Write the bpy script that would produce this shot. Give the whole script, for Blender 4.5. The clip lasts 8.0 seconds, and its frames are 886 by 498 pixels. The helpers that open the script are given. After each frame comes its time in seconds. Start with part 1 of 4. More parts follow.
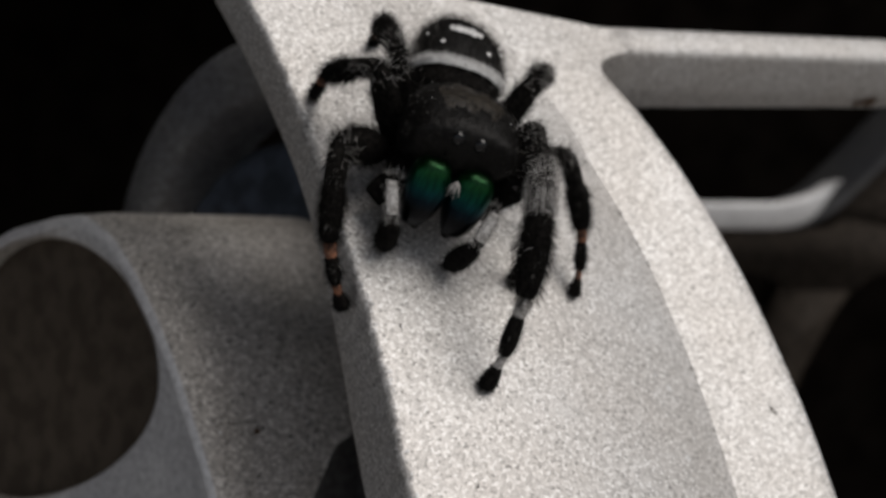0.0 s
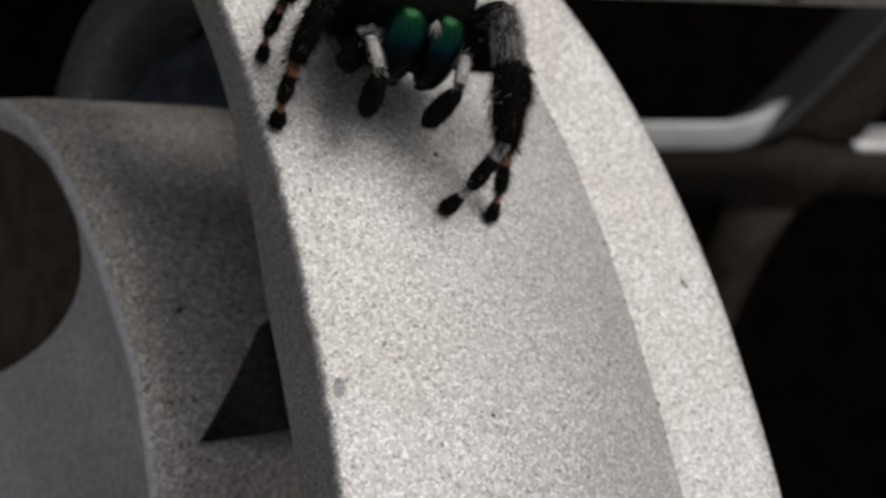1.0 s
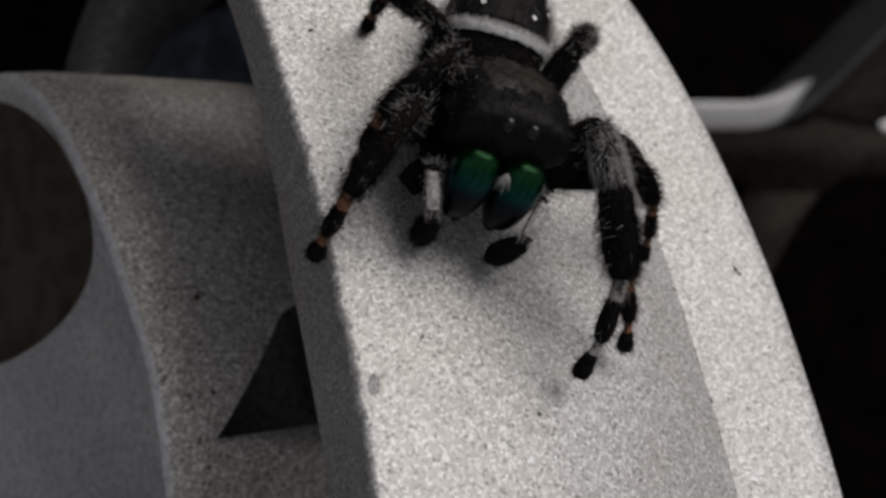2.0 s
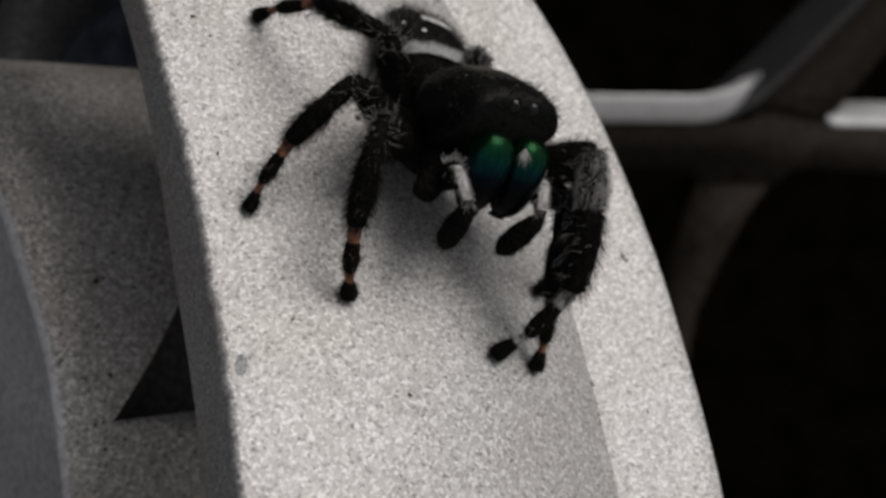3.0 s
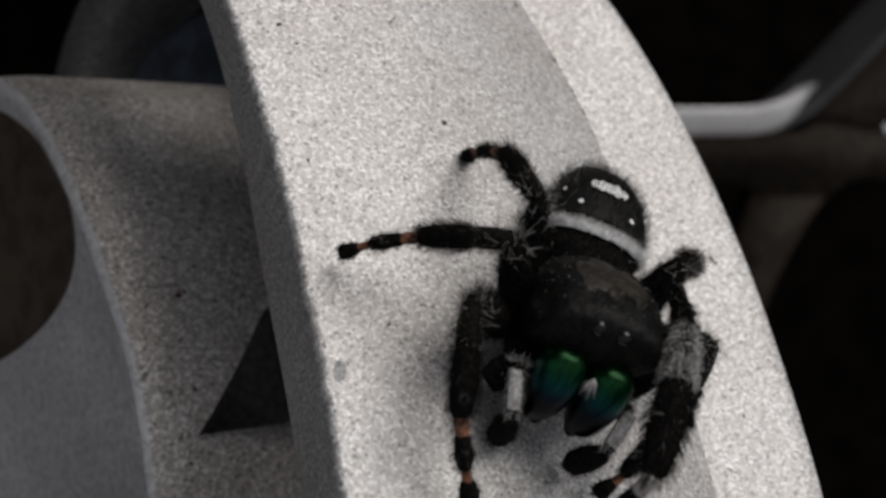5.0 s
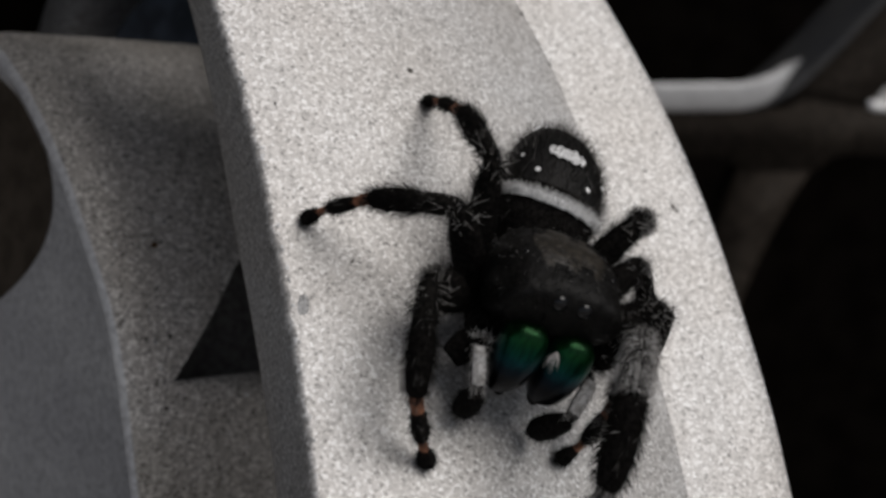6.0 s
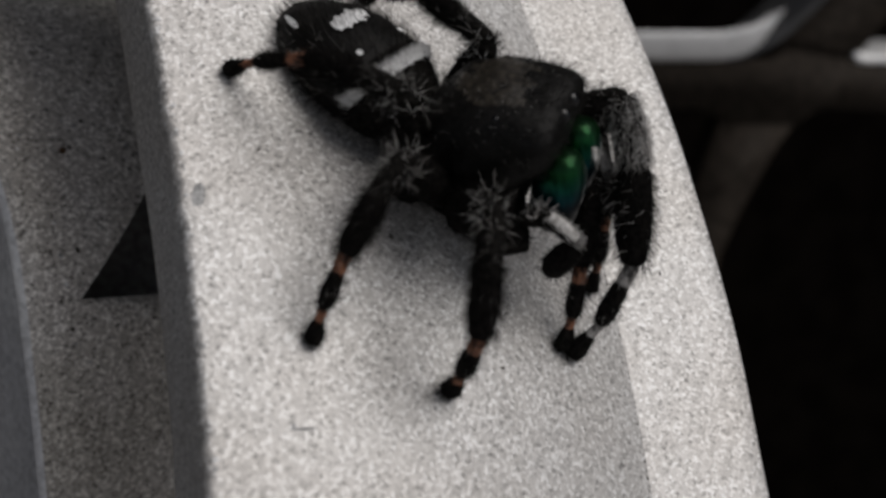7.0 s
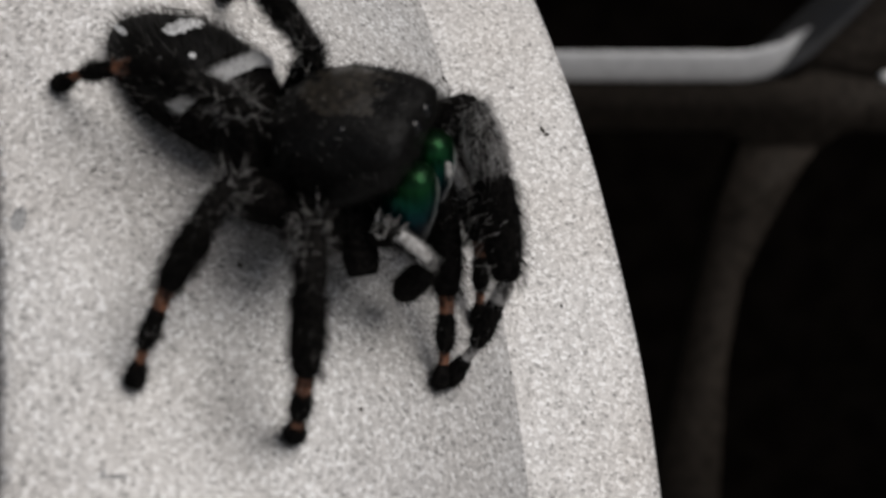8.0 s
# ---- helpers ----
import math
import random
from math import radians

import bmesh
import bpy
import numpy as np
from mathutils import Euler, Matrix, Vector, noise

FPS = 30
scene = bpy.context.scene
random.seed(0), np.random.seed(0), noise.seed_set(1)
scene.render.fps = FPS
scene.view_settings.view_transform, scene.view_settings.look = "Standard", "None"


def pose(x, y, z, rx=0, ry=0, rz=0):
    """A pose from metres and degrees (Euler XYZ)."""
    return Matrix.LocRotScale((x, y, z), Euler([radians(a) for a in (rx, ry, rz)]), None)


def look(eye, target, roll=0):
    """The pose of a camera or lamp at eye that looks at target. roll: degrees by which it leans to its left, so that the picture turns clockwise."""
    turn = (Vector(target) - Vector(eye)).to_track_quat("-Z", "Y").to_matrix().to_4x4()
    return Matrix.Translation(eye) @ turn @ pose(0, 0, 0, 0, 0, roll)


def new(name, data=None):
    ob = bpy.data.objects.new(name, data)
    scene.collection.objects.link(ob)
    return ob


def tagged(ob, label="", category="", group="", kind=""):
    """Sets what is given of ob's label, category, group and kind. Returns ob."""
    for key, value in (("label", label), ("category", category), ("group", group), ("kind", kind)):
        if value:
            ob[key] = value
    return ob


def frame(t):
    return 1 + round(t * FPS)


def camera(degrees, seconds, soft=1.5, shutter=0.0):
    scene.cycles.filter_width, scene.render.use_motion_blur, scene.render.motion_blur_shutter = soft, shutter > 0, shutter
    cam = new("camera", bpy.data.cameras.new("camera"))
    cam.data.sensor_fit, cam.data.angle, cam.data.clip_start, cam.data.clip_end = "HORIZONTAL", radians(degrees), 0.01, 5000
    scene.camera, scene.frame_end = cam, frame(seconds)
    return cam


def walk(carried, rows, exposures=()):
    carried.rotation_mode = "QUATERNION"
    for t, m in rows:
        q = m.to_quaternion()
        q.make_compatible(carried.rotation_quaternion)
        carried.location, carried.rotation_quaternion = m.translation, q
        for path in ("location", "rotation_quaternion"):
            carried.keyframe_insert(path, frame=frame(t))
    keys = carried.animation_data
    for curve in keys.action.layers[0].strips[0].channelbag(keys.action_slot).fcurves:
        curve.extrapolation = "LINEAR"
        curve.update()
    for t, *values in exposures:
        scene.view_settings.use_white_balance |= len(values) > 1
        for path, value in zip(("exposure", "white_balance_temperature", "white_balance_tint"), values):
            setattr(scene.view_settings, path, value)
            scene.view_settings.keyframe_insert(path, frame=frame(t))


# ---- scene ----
MM = 0.001
# the wheel's own axes (x across the spoke, y along it, z out of its face) laid upright into the world
G = Matrix.Translation((0, 0, 0.50)) @ pose(0, 0, 0, 78, 0, 0) @ pose(0, 0, 0, 33.98, -27.27, -13.55).inverted()
cam = camera(40.0, 8.0, soft=2.9)
PATH = [
    (0, -27.78, -14.13, 47.83, 33.98, -27.27, -13.55),
    (0.2, -28.70, -14.09, 48.17, 33.88, -27.24, -13.72),
    (0.4, -28.76, -15.23, 47.91, 33.01, -27.45, -13.75),
    (0.5, -28.49, -16.06, 47.67, 32.71, -27.61, -13.76),
    (0.6, -28.26, -16.60, 47.68, 32.33, -27.75, -14.01),
    (0.8, -26.92, -18.27, 47.79, 31.69, -28.21, -14.41),
    (1, -25.69, -18.32, 47.94, 31.60, -28.68, -14.68),
    (1.2, -25.66, -16.72, 46.94, 31.41, -28.66, -14.35),
    (2.3, -24.45, -16.16, 43.49, 30.32, -28.36, -14.22),
    (2.5, -23.92, -16.28, 44.15, 30.31, -28.58, -14.09),
    (2.7, -22.86, -16.77, 45.03, 30.31, -28.91, -14.26),
    (3, -21.02, -17.71, 46.65, 30.34, -29.59, -14.64),
    (3.2, -20.73, -18.05, 46.73, 30.35, -29.71, -14.91),
    (3.5, -20.87, -17.67, 46.66, 30.63, -29.66, -14.98),
    (3.7, -21.30, -17.38, 45.75, 30.51, -29.35, -14.77),
    (4, -21.92, -16.96, 44.93, 30.70, -28.76, -14.70),
    (4.2, -22.36, -16.07, 45.04, 30.65, -28.47, -14.37),
    (5.3, -22.73, -18.18, 44.39, 31.58, -27.16, -14.71),
    (5.5, -22.05, -18.53, 44.81, 31.15, -27.29, -14.91),
    (5.6, -21.82, -19.39, 44.81, 31.07, -27.47, -14.93),
    (5.8, -22.01, -19.92, 45.20, 30.86, -27.56, -15.00),
    (6, -22.18, -20.66, 45.51, 30.79, -27.52, -14.70),
    (6.2, -22.10, -21.34, 45.49, 30.68, -27.61, -14.99),
    (6.5, -20.68, -22.03, 43.82, 29.67, -27.82, -14.83),
    (6.8, -16.89, -22.13, 40.75, 29.28, -28.64, -14.49),
    (7, -16.33, -21.53, 40.21, 29.15, -28.42, -14.43),
    (7.2, -15.29, -20.93, 40.02, 29.02, -28.04, -13.97),
    (7.5, -13.15, -20.96, 39.82, 29.61, -28.19, -14.14),
    (7.8, -9.34, -21.00, 40.18, 29.68, -27.47, -13.62),
    (8, -7.49, -21.32, 40.72, 29.40, -26.34, -12.72),
]
walk(cam, [(t, G @ pose(x * MM, y * MM, z * MM, rx, ry, rz)) for t, x, y, z, rx, ry, rz in PATH], [(0, 0.0, 6750, 11.5), (0.5, -0.03, 6750, 11.5), (1, -0.18, 6700, 11.5), (1.2, -0.32, 6700, 11.5), (2.5, -0.38, 6650, 11.5), (4, -0.32, 6650, 11.5), (5.5, -0.2, 6600, 11.5), (6.5, -0.32, 6600, 11.5), (7, -0.34, 6600, 11.5), (8, -0.28, 6600, 11.5)])
cam.data.dof.use_dof, cam.data.dof.focus_distance, cam.data.dof.aperture_fstop = True, 0.056, 66

# ---- light ----
world = bpy.data.worlds.new("sky")
scene.world = world
world.use_nodes = True
wn = world.node_tree.nodes
sky = wn.new("ShaderNodeTexSky")
sky.sky_type, sky.sun_disc, sky.sun_elevation, sky.sun_rotation = "NISHITA", False, radians(62), radians(150)
wn["Background"].inputs["Strength"].default_value = 0.055
haze = wn.new("ShaderNodeHueSaturation")
haze.inputs["Saturation"].default_value = 0.45
world.node_tree.links.new(sky.outputs["Color"], haze.inputs["Color"])
world.node_tree.links.new(haze.outputs["Color"], wn["Background"].inputs["Color"])
sun = new("sun", bpy.data.lights.new("sun", "SUN"))
sun.data.energy, sun.data.angle, sun.data.color = 1.85, radians(48), (1.0, 0.97, 0.93)
sun.matrix_basis = look((0.58, -0.24, 0.78), (0, 0, 0))


# ---- materials ----
def material(name, base, rough=0.5, metal=0.0, spec=0.5):
    m = bpy.data.materials.new(name)
    m.use_nodes = True
    b = m.node_tree.nodes["Principled BSDF"]
    b.inputs["Base Color"].default_value = (*base, 1)
    b.inputs["Roughness"].default_value = rough
    b.inputs["Metallic"].default_value = metal
    b.inputs["Specular IOR Level"].default_value = spec
    return m


def grain(m, stops, per_mm, detail=3.0, bump=0.0, bump_mm=0.05, stain=None, stain_per_mm=0.15, rough=None, flake=0.0):
    """Colour from a fine grain, a slow stain over it, and a relief of the same grain."""
    n, link = m.node_tree.nodes, m.node_tree.links.new
    b = n["Principled BSDF"]
    co = n.new("ShaderNodeTexCoord")
    fine = n.new("ShaderNodeTexNoise")
    fine.inputs["Scale"].default_value, fine.inputs["Detail"].default_value = per_mm * 1000, detail
    link(co.outputs["Object"], fine.inputs["Vector"])
    fac = fine.outputs["Fac"]
    if flake:
        cell = n.new("ShaderNodeTexVoronoi")
        cell.inputs["Scale"].default_value = flake * 1000
        link(co.outputs["Object"], cell.inputs["Vector"])
        tone = n.new("ShaderNodeSeparateColor")
        link(cell.outputs["Color"], tone.inputs["Color"])
        both = n.new("ShaderNodeMix")
        both.inputs["Factor"].default_value = 0.30
        link(fac, both.inputs["A"]), link(tone.outputs["Red"], both.inputs["B"])
        fac = both.outputs["Result"]
    ramp = n.new("ShaderNodeValToRGB")
    while len(ramp.color_ramp.elements) < len(stops):
        ramp.color_ramp.elements.new(0.5)
    for e, (p, c) in zip(ramp.color_ramp.elements, stops):
        e.position, e.color = p, (*c, 1)
    link(fac, ramp.inputs["Fac"])
    out = ramp.outputs["Color"]
    if stain:
        slow = n.new("ShaderNodeTexNoise")
        slow.inputs["Scale"].default_value, slow.inputs["Detail"].default_value = stain_per_mm * 1000, 4
        link(co.outputs["Object"], slow.inputs["Vector"])
        sr = n.new("ShaderNodeValToRGB")
        sr.color_ramp.elements[0].position, sr.color_ramp.elements[1].position = 0.35, 0.65
        sr.color_ramp.elements[0].color, sr.color_ramp.elements[1].color = (*stain, 1), (1, 1, 1, 1)
        link(slow.outputs["Fac"], sr.inputs["Fac"])
        mix = n.new("ShaderNodeMixRGB")
        mix.blend_type, mix.inputs["Fac"].default_value = "MULTIPLY", 1
        link(out, mix.inputs["Color1"]), link(sr.outputs["Color"], mix.inputs["Color2"])
        out = mix.outputs["Color"]
    link(out, b.inputs["Base Color"])
    if bump:
        bp = n.new("ShaderNodeBump")
        bp.inputs["Strength"].default_value, bp.inputs["Distance"].default_value = bump, bump_mm * MM
        link(fac, bp.inputs["Height"])
        link(bp.outputs["Normal"], b.inputs["Normal"])
    if rough:
        rr = n.new("ShaderNodeMapRange")
        rr.inputs["To Min"].default_value, rr.inputs["To Max"].default_value = rough
        link(fine.outputs["Fac"], rr.inputs["Value"]), link(rr.outputs["Result"], b.inputs["Roughness"])
    return m


def gray(v, warm=0.0):
    return (v * (1 + warm), v, v * (1 - warm))


SILVER = grain(material("cast_silver", gray(0.6), 0.45, 0.55), [(0.25, gray(0.24, 0.02)), (0.37, gray(0.52, 0.02)), (0.56, gray(0.67, 0.02)), (0.68, gray(0.92))], 5.0, 2.5, 1.0, 0.07, gray(0.90, 0.02), 0.12, (0.44, 0.66), 6.2)
HUBFACE = grain(material("smooth_hub_face", gray(0.3), 0.4, 0.2), [(0.30, (0.56, 0.56, 0.57)), (0.50, (0.70, 0.70, 0.71)), (0.70, (0.82, 0.82, 0.83))], 2.2, 3, 0.35, 0.04, (0.82, 0.82, 0.84), 0.10, (0.34, 0.50), 3.0)
HUB = grain(material("cast_hub", gray(0.3), 0.5, 0.3), [(0.27, gray(0.13, 0.08)), (0.38, gray(0.42, 0.06)), (0.56, gray(0.60, 0.05)), (0.67, gray(0.95, 0.03))], 4.4, 2.5, 1.0, 0.10, (0.74, 0.73, 0.70), 0.10, (0.42, 0.65), 5.2)
# dull grey; on the diagonal ledge it carries the shade
DIM = grain(material("dull_shade", gray(0.1), 0.6, 0.1), [(0.35, gray(0.036, 0.03)), (0.65, gray(0.080))], 2.0, 3, 0.4, 0.06, (0.7, 0.72, 0.8), 0.1)
# the hub's casting darkened, since these parts lie in shade
SHADED = grain(material("shaded_cast", gray(0.1), 0.6, 0.1), [(0.35, gray(0.090, 0.03)), (0.65, gray(0.18))], 2.0, 3, 0.4, 0.06, (0.7, 0.72, 0.8), 0.1)
PLASTIC = grain(material("black_plastic", gray(0.02), 0.7, 0, 0.1), [(0.4, (0.020, 0.016, 0.0125)), (0.6, (0.036, 0.029, 0.023))], 0.6, 3, 0.2, 0.2)
# stands in for the dark inside of the bore
BROWN_SHADE = grain(material("brown_plug", gray(0.05), 0.8, 0, 0.2), [(0.4, (0.055, 0.043, 0.032)), (0.6, (0.085, 0.068, 0.052))], 0.5, 3, 0.2, 0.1)
# blue reflected from the sky is put into the drum's colour
DRUM = grain(material("sky_tinted_drum", gray(0.1), 0.42, 0.2), [(0.4, (0.042, 0.052, 0.066)), (0.6, (0.088, 0.108, 0.146))], 0.5, 4, 0.3, 0.06)
# light on the up-facing edges, put into a paler colour than the bars
LEDGE = grain(material("lit_edge", gray(0.5), 0.45, 0.25), [(0.35, gray(0.78)), (0.65, gray(0.9))], 0.4, 3, 0.1, 0.1)
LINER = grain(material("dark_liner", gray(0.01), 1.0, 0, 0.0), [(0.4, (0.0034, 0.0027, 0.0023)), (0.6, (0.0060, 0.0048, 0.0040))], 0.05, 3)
CONCRETE = grain(material("concrete", gray(0.3), 0.9), [(0.35, gray(0.24, 0.04)), (0.65, gray(0.36, 0.03))], 0.3, 5, 0.4, 2.0)
BLACK = grain(material("black_cuticle", gray(0.01), 0.5, 0, 0.2), [(0.4, (0.0026, 0.0024, 0.0022)), (0.65, (0.008, 0.0072, 0.0064))], 4, 3, 0.4, 0.05, rough=(0.42, 0.68))
FUR = grain(material("black_fur", gray(0.01), 0.8, 0, 0.06), [(0.4, (0.0034, 0.0031, 0.0029)), (0.65, (0.0145, 0.013, 0.0118))], 5, 3, 0.6, 0.08)
BROWN = grain(material("bronze_hair_sheen", gray(0.03), 0.38, 0, 0.5), [(0.34, (0.008, 0.0068, 0.0054)), (0.66, (0.044, 0.037, 0.028))], 4, 3, 0.5, 0.06)
WHITE = grain(material("white_hair", gray(0.6), 0.7), [(0.4, gray(0.42, 0.04)), (0.6, gray(0.75, 0.02))], 4, 2)
SPOT = grain(material("white_scales", gray(0.8), 0.6), [(0.4, gray(0.72)), (0.6, gray(0.9))], 6, 2, 0.4, 0.05)
ORANGE = grain(material("orange_band", (0.25, 0.08, 0.03), 0.6), [(0.4, (0.07, 0.028, 0.016)), (0.6, (0.28, 0.115, 0.06))], 4, 2)
GREYHAIR = grain(material("grey_hair", gray(0.25), 0.75), [(0.4, gray(0.14, 0.05)), (0.6, gray(0.46, 0.04))], 5, 2)
EYE = material("eye_lens", (0.004, 0.004, 0.005), 0.10, 0, 0.5)
GREEN = material("green_iridescent", (0.0, 0.3, 0.1), 0.28, 0.85, 0.6)
_n, _l = GREEN.node_tree.nodes, GREEN.node_tree.links.new
_co, _sx, _nz, _rp = (_n.new("ShaderNode" + k) for k in ("TexCoord", "SeparateXYZ", "TexNoise", "ValToRGB"))
_l(_co.outputs["Generated"], _sx.inputs[0]), _l(_sx.outputs["Z"], _rp.inputs["Fac"])
# iridescent shift put into the colour by height; top darkened as under the face
_tones = [(0.34, (0.001, 0.0015, 0.003)), (0.50, (0.0, 0.009, 0.018)), (0.62, (0.0, 0.046, 0.056)), (0.74, (0.001, 0.068, 0.046)), (0.88, (0.006, 0.066, 0.020)), (0.98, (0.006, 0.035, 0.010))]
while len(_rp.color_ramp.elements) < len(_tones):
    _rp.color_ramp.elements.new(0.5)
for _e, (_p, _c) in zip(_rp.color_ramp.elements, _tones):
    _e.position, _e.color = _p, (*_c, 1)
# fine streaks that run down the fang base
_st, _sc, _mx, _bp = (_n.new("ShaderNode" + k) for k in ("Mapping", "ValToRGB", "MixRGB", "Bump"))
_st.inputs["Scale"].default_value = (7, 7, 3.4)
_l(_co.outputs["Generated"], _st.inputs["Vector"]), _l(_st.outputs["Vector"], _nz.inputs["Vector"])
_nz.inputs["Scale"].default_value, _nz.inputs["Detail"].default_value = 1.6, 5
_sc.color_ramp.elements[0].position, _sc.color_ramp.elements[1].position = 0.36, 0.62
_sc.color_ramp.elements[0].color, _sc.color_ramp.elements[1].color = (0.62, 0.64, 0.64, 1), (1.12, 1.1, 1.05, 1)
_mx.blend_type, _mx.inputs["Fac"].default_value = "MULTIPLY", 1
_bp.inputs["Strength"].default_value, _bp.inputs["Distance"].default_value = 0.35, 0.06 * MM
_l(_nz.outputs["Fac"], _sc.inputs["Fac"]), _l(_rp.outputs["Color"], _mx.inputs["Color1"]), _l(_sc.outputs["Color"], _mx.inputs["Color2"])
_l(_mx.outputs["Color"], _n["Principled BSDF"].inputs["Base Color"])
_l(_nz.outputs["Fac"], _bp.inputs["Height"]), _l(_bp.outputs["Normal"], _n["Principled BSDF"].inputs["Normal"])


DIRT = grain(material("dirt", gray(0.05), 0.9, 0, 0.1), [(0.4, (0.03, 0.028, 0.024)), (0.6, (0.12, 0.11, 0.095))], 6, 3, 0.6, 0.05)
CHIP = grain(material("grey_chip", gray(0.2), 0.7, 0.2, 0.3), [(0.4, gray(0.26)), (0.6, gray(0.52))], 6, 3, 0.6, 0.05)
SALT = grain(material("pale_crust", gray(0.8), 0.8, 0, 0.2), [(0.4, gray(0.62)), (0.6, gray(0.9))], 6, 3, 0.6, 0.05)
RUST = grain(material("rust", (0.1, 0.05, 0.02), 0.9, 0, 0.1), [(0.4, (0.05, 0.028, 0.015)), (0.6, (0.14, 0.075, 0.035))], 4, 3, 0.6, 0.05)


# ---- building helpers: meshes are drawn in millimetres ----
def part(name, bm, mats, parent=None, label="", m=None, smooth=True):
    bmesh.ops.scale(bm, vec=(MM, MM, MM), verts=bm.verts)
    me = bpy.data.meshes.new(name)
    bm.normal_update()
    bm.to_mesh(me)
    bm.free()
    for x in mats if isinstance(mats, (list, tuple)) else [mats]:
        me.materials.append(x)
    if smooth:
        me.polygons.foreach_set("use_smooth", [True] * len(me.polygons))
    ob = new(name, me)
    if parent:
        ob.parent = parent
    if m is not None:
        ob.matrix_basis = m
    if label:
        tagged(ob, label)
    return ob


def mm(x, y, z):
    return Vector((x, y, z))


def smoothstep(a, b, x):
    f = min(1, max(0, (x - a) / (b - a)))
    return f * f * (3 - 2 * f)


def glide(rows, x):
    """A smooth curve through rows of (x, value)."""
    xs, vs = [r[0] for r in rows], [r[1] for r in rows]
    if x <= xs[0]:
        return vs[0] + (x - xs[0]) * (vs[1] - vs[0]) / (xs[1] - xs[0])
    if x >= xs[-1]:
        return vs[-1] + (x - xs[-1]) * (vs[-1] - vs[-2]) / (xs[-1] - xs[-2])
    k = max(i for i in range(len(xs) - 1) if xs[i] <= x)
    d = [(vs[min(i + 1, len(xs) - 1)] - vs[max(i - 1, 0)]) / (xs[min(i + 1, len(xs) - 1)] - xs[max(i - 1, 0)]) for i in (k, k + 1)]
    h = xs[k + 1] - xs[k]
    f = (x - xs[k]) / h
    return (2 * f**3 - 3 * f**2 + 1) * vs[k] + (f**3 - 2 * f**2 + f) * h * d[0] + (3 * f**2 - 2 * f**3) * vs[k + 1] + (f**3 - f**2) * h * d[1]


def grid_mesh(rings, closed=True, caps=False):
    bm = bmesh.new()
    rows = [[bm.verts.new(p) for p in ring] for ring in rings]
    n = len(rows[0])
    for a, b in zip(rows, rows[1:]):
        for i in range(n if closed else n - 1):
            bm.faces.new((a[i], a[(i + 1) % n], b[(i + 1) % n], b[i]))
    if caps:
        bm.faces.new(list(reversed(rows[0])))
        bm.faces.new(rows[-1])
    bmesh.ops.recalc_face_normals(bm, faces=bm.faces)
    return bm


# ---- the wheel ----
LEFT = [(-40, -4.5), (-25, -2.4), (-11, -0.95), (-3, -0.45), (3, -0.35), (10, -0.55), (16, -1.1), (22, -1.95), (26, -2.8), (30, -3.9), (40, -7.5), (60, -16)]
CREASE = [(-40, 14.4), (-25, 18.0), (-12, 20.3), (-4, 21.1), (5, 21.3), (11, 21.0), (17, 20.2), (23, 18.4), (27, 16.3), (33, 10.5), (44, -2), (60, -16)]
RIGHT = [(-40, 20), (-25, 24.0), (-13, 26.1), (-6, 27.2), (3, 27.65), (8, 27.5), (14, 26.8), (19, 25.7), (23, 24.4), (27, 22.5), (29.5, 20.8)]


def face_z(x, y):
    """Height of the spoke's face: a low crown that rolls off into the crease, then the lip."""
    l, c, r = glide(LEFT, y), glide(CREASE, y), glide(RIGHT, min(y, 29))
    if x <= c:
        f = max(0, (x - l) / max(1, c - l))
        deep = 1.7 * smoothstep(33, 22, y)
        return 0.7 * math.sin(math.pi * min(1, f * 1.2)) * (1 - f) ** 0.8 - deep * f**4.5
    g = min(1, (x - c) / max(1, r - c))
    deep = 1.7 * smoothstep(33, 22, y)
    return -deep + max(0, deep - 0.35) * g


RIGHT += [(30.3, 20.5), (31.2, 21.5), (31.8, 23.0), (32.4, 24.0)]
BEYOND = [(33.7, 18.6), (33.95, 10.8), (35.0, 6.5), (38, 2.5), (44, -1.5), (60, -12)]


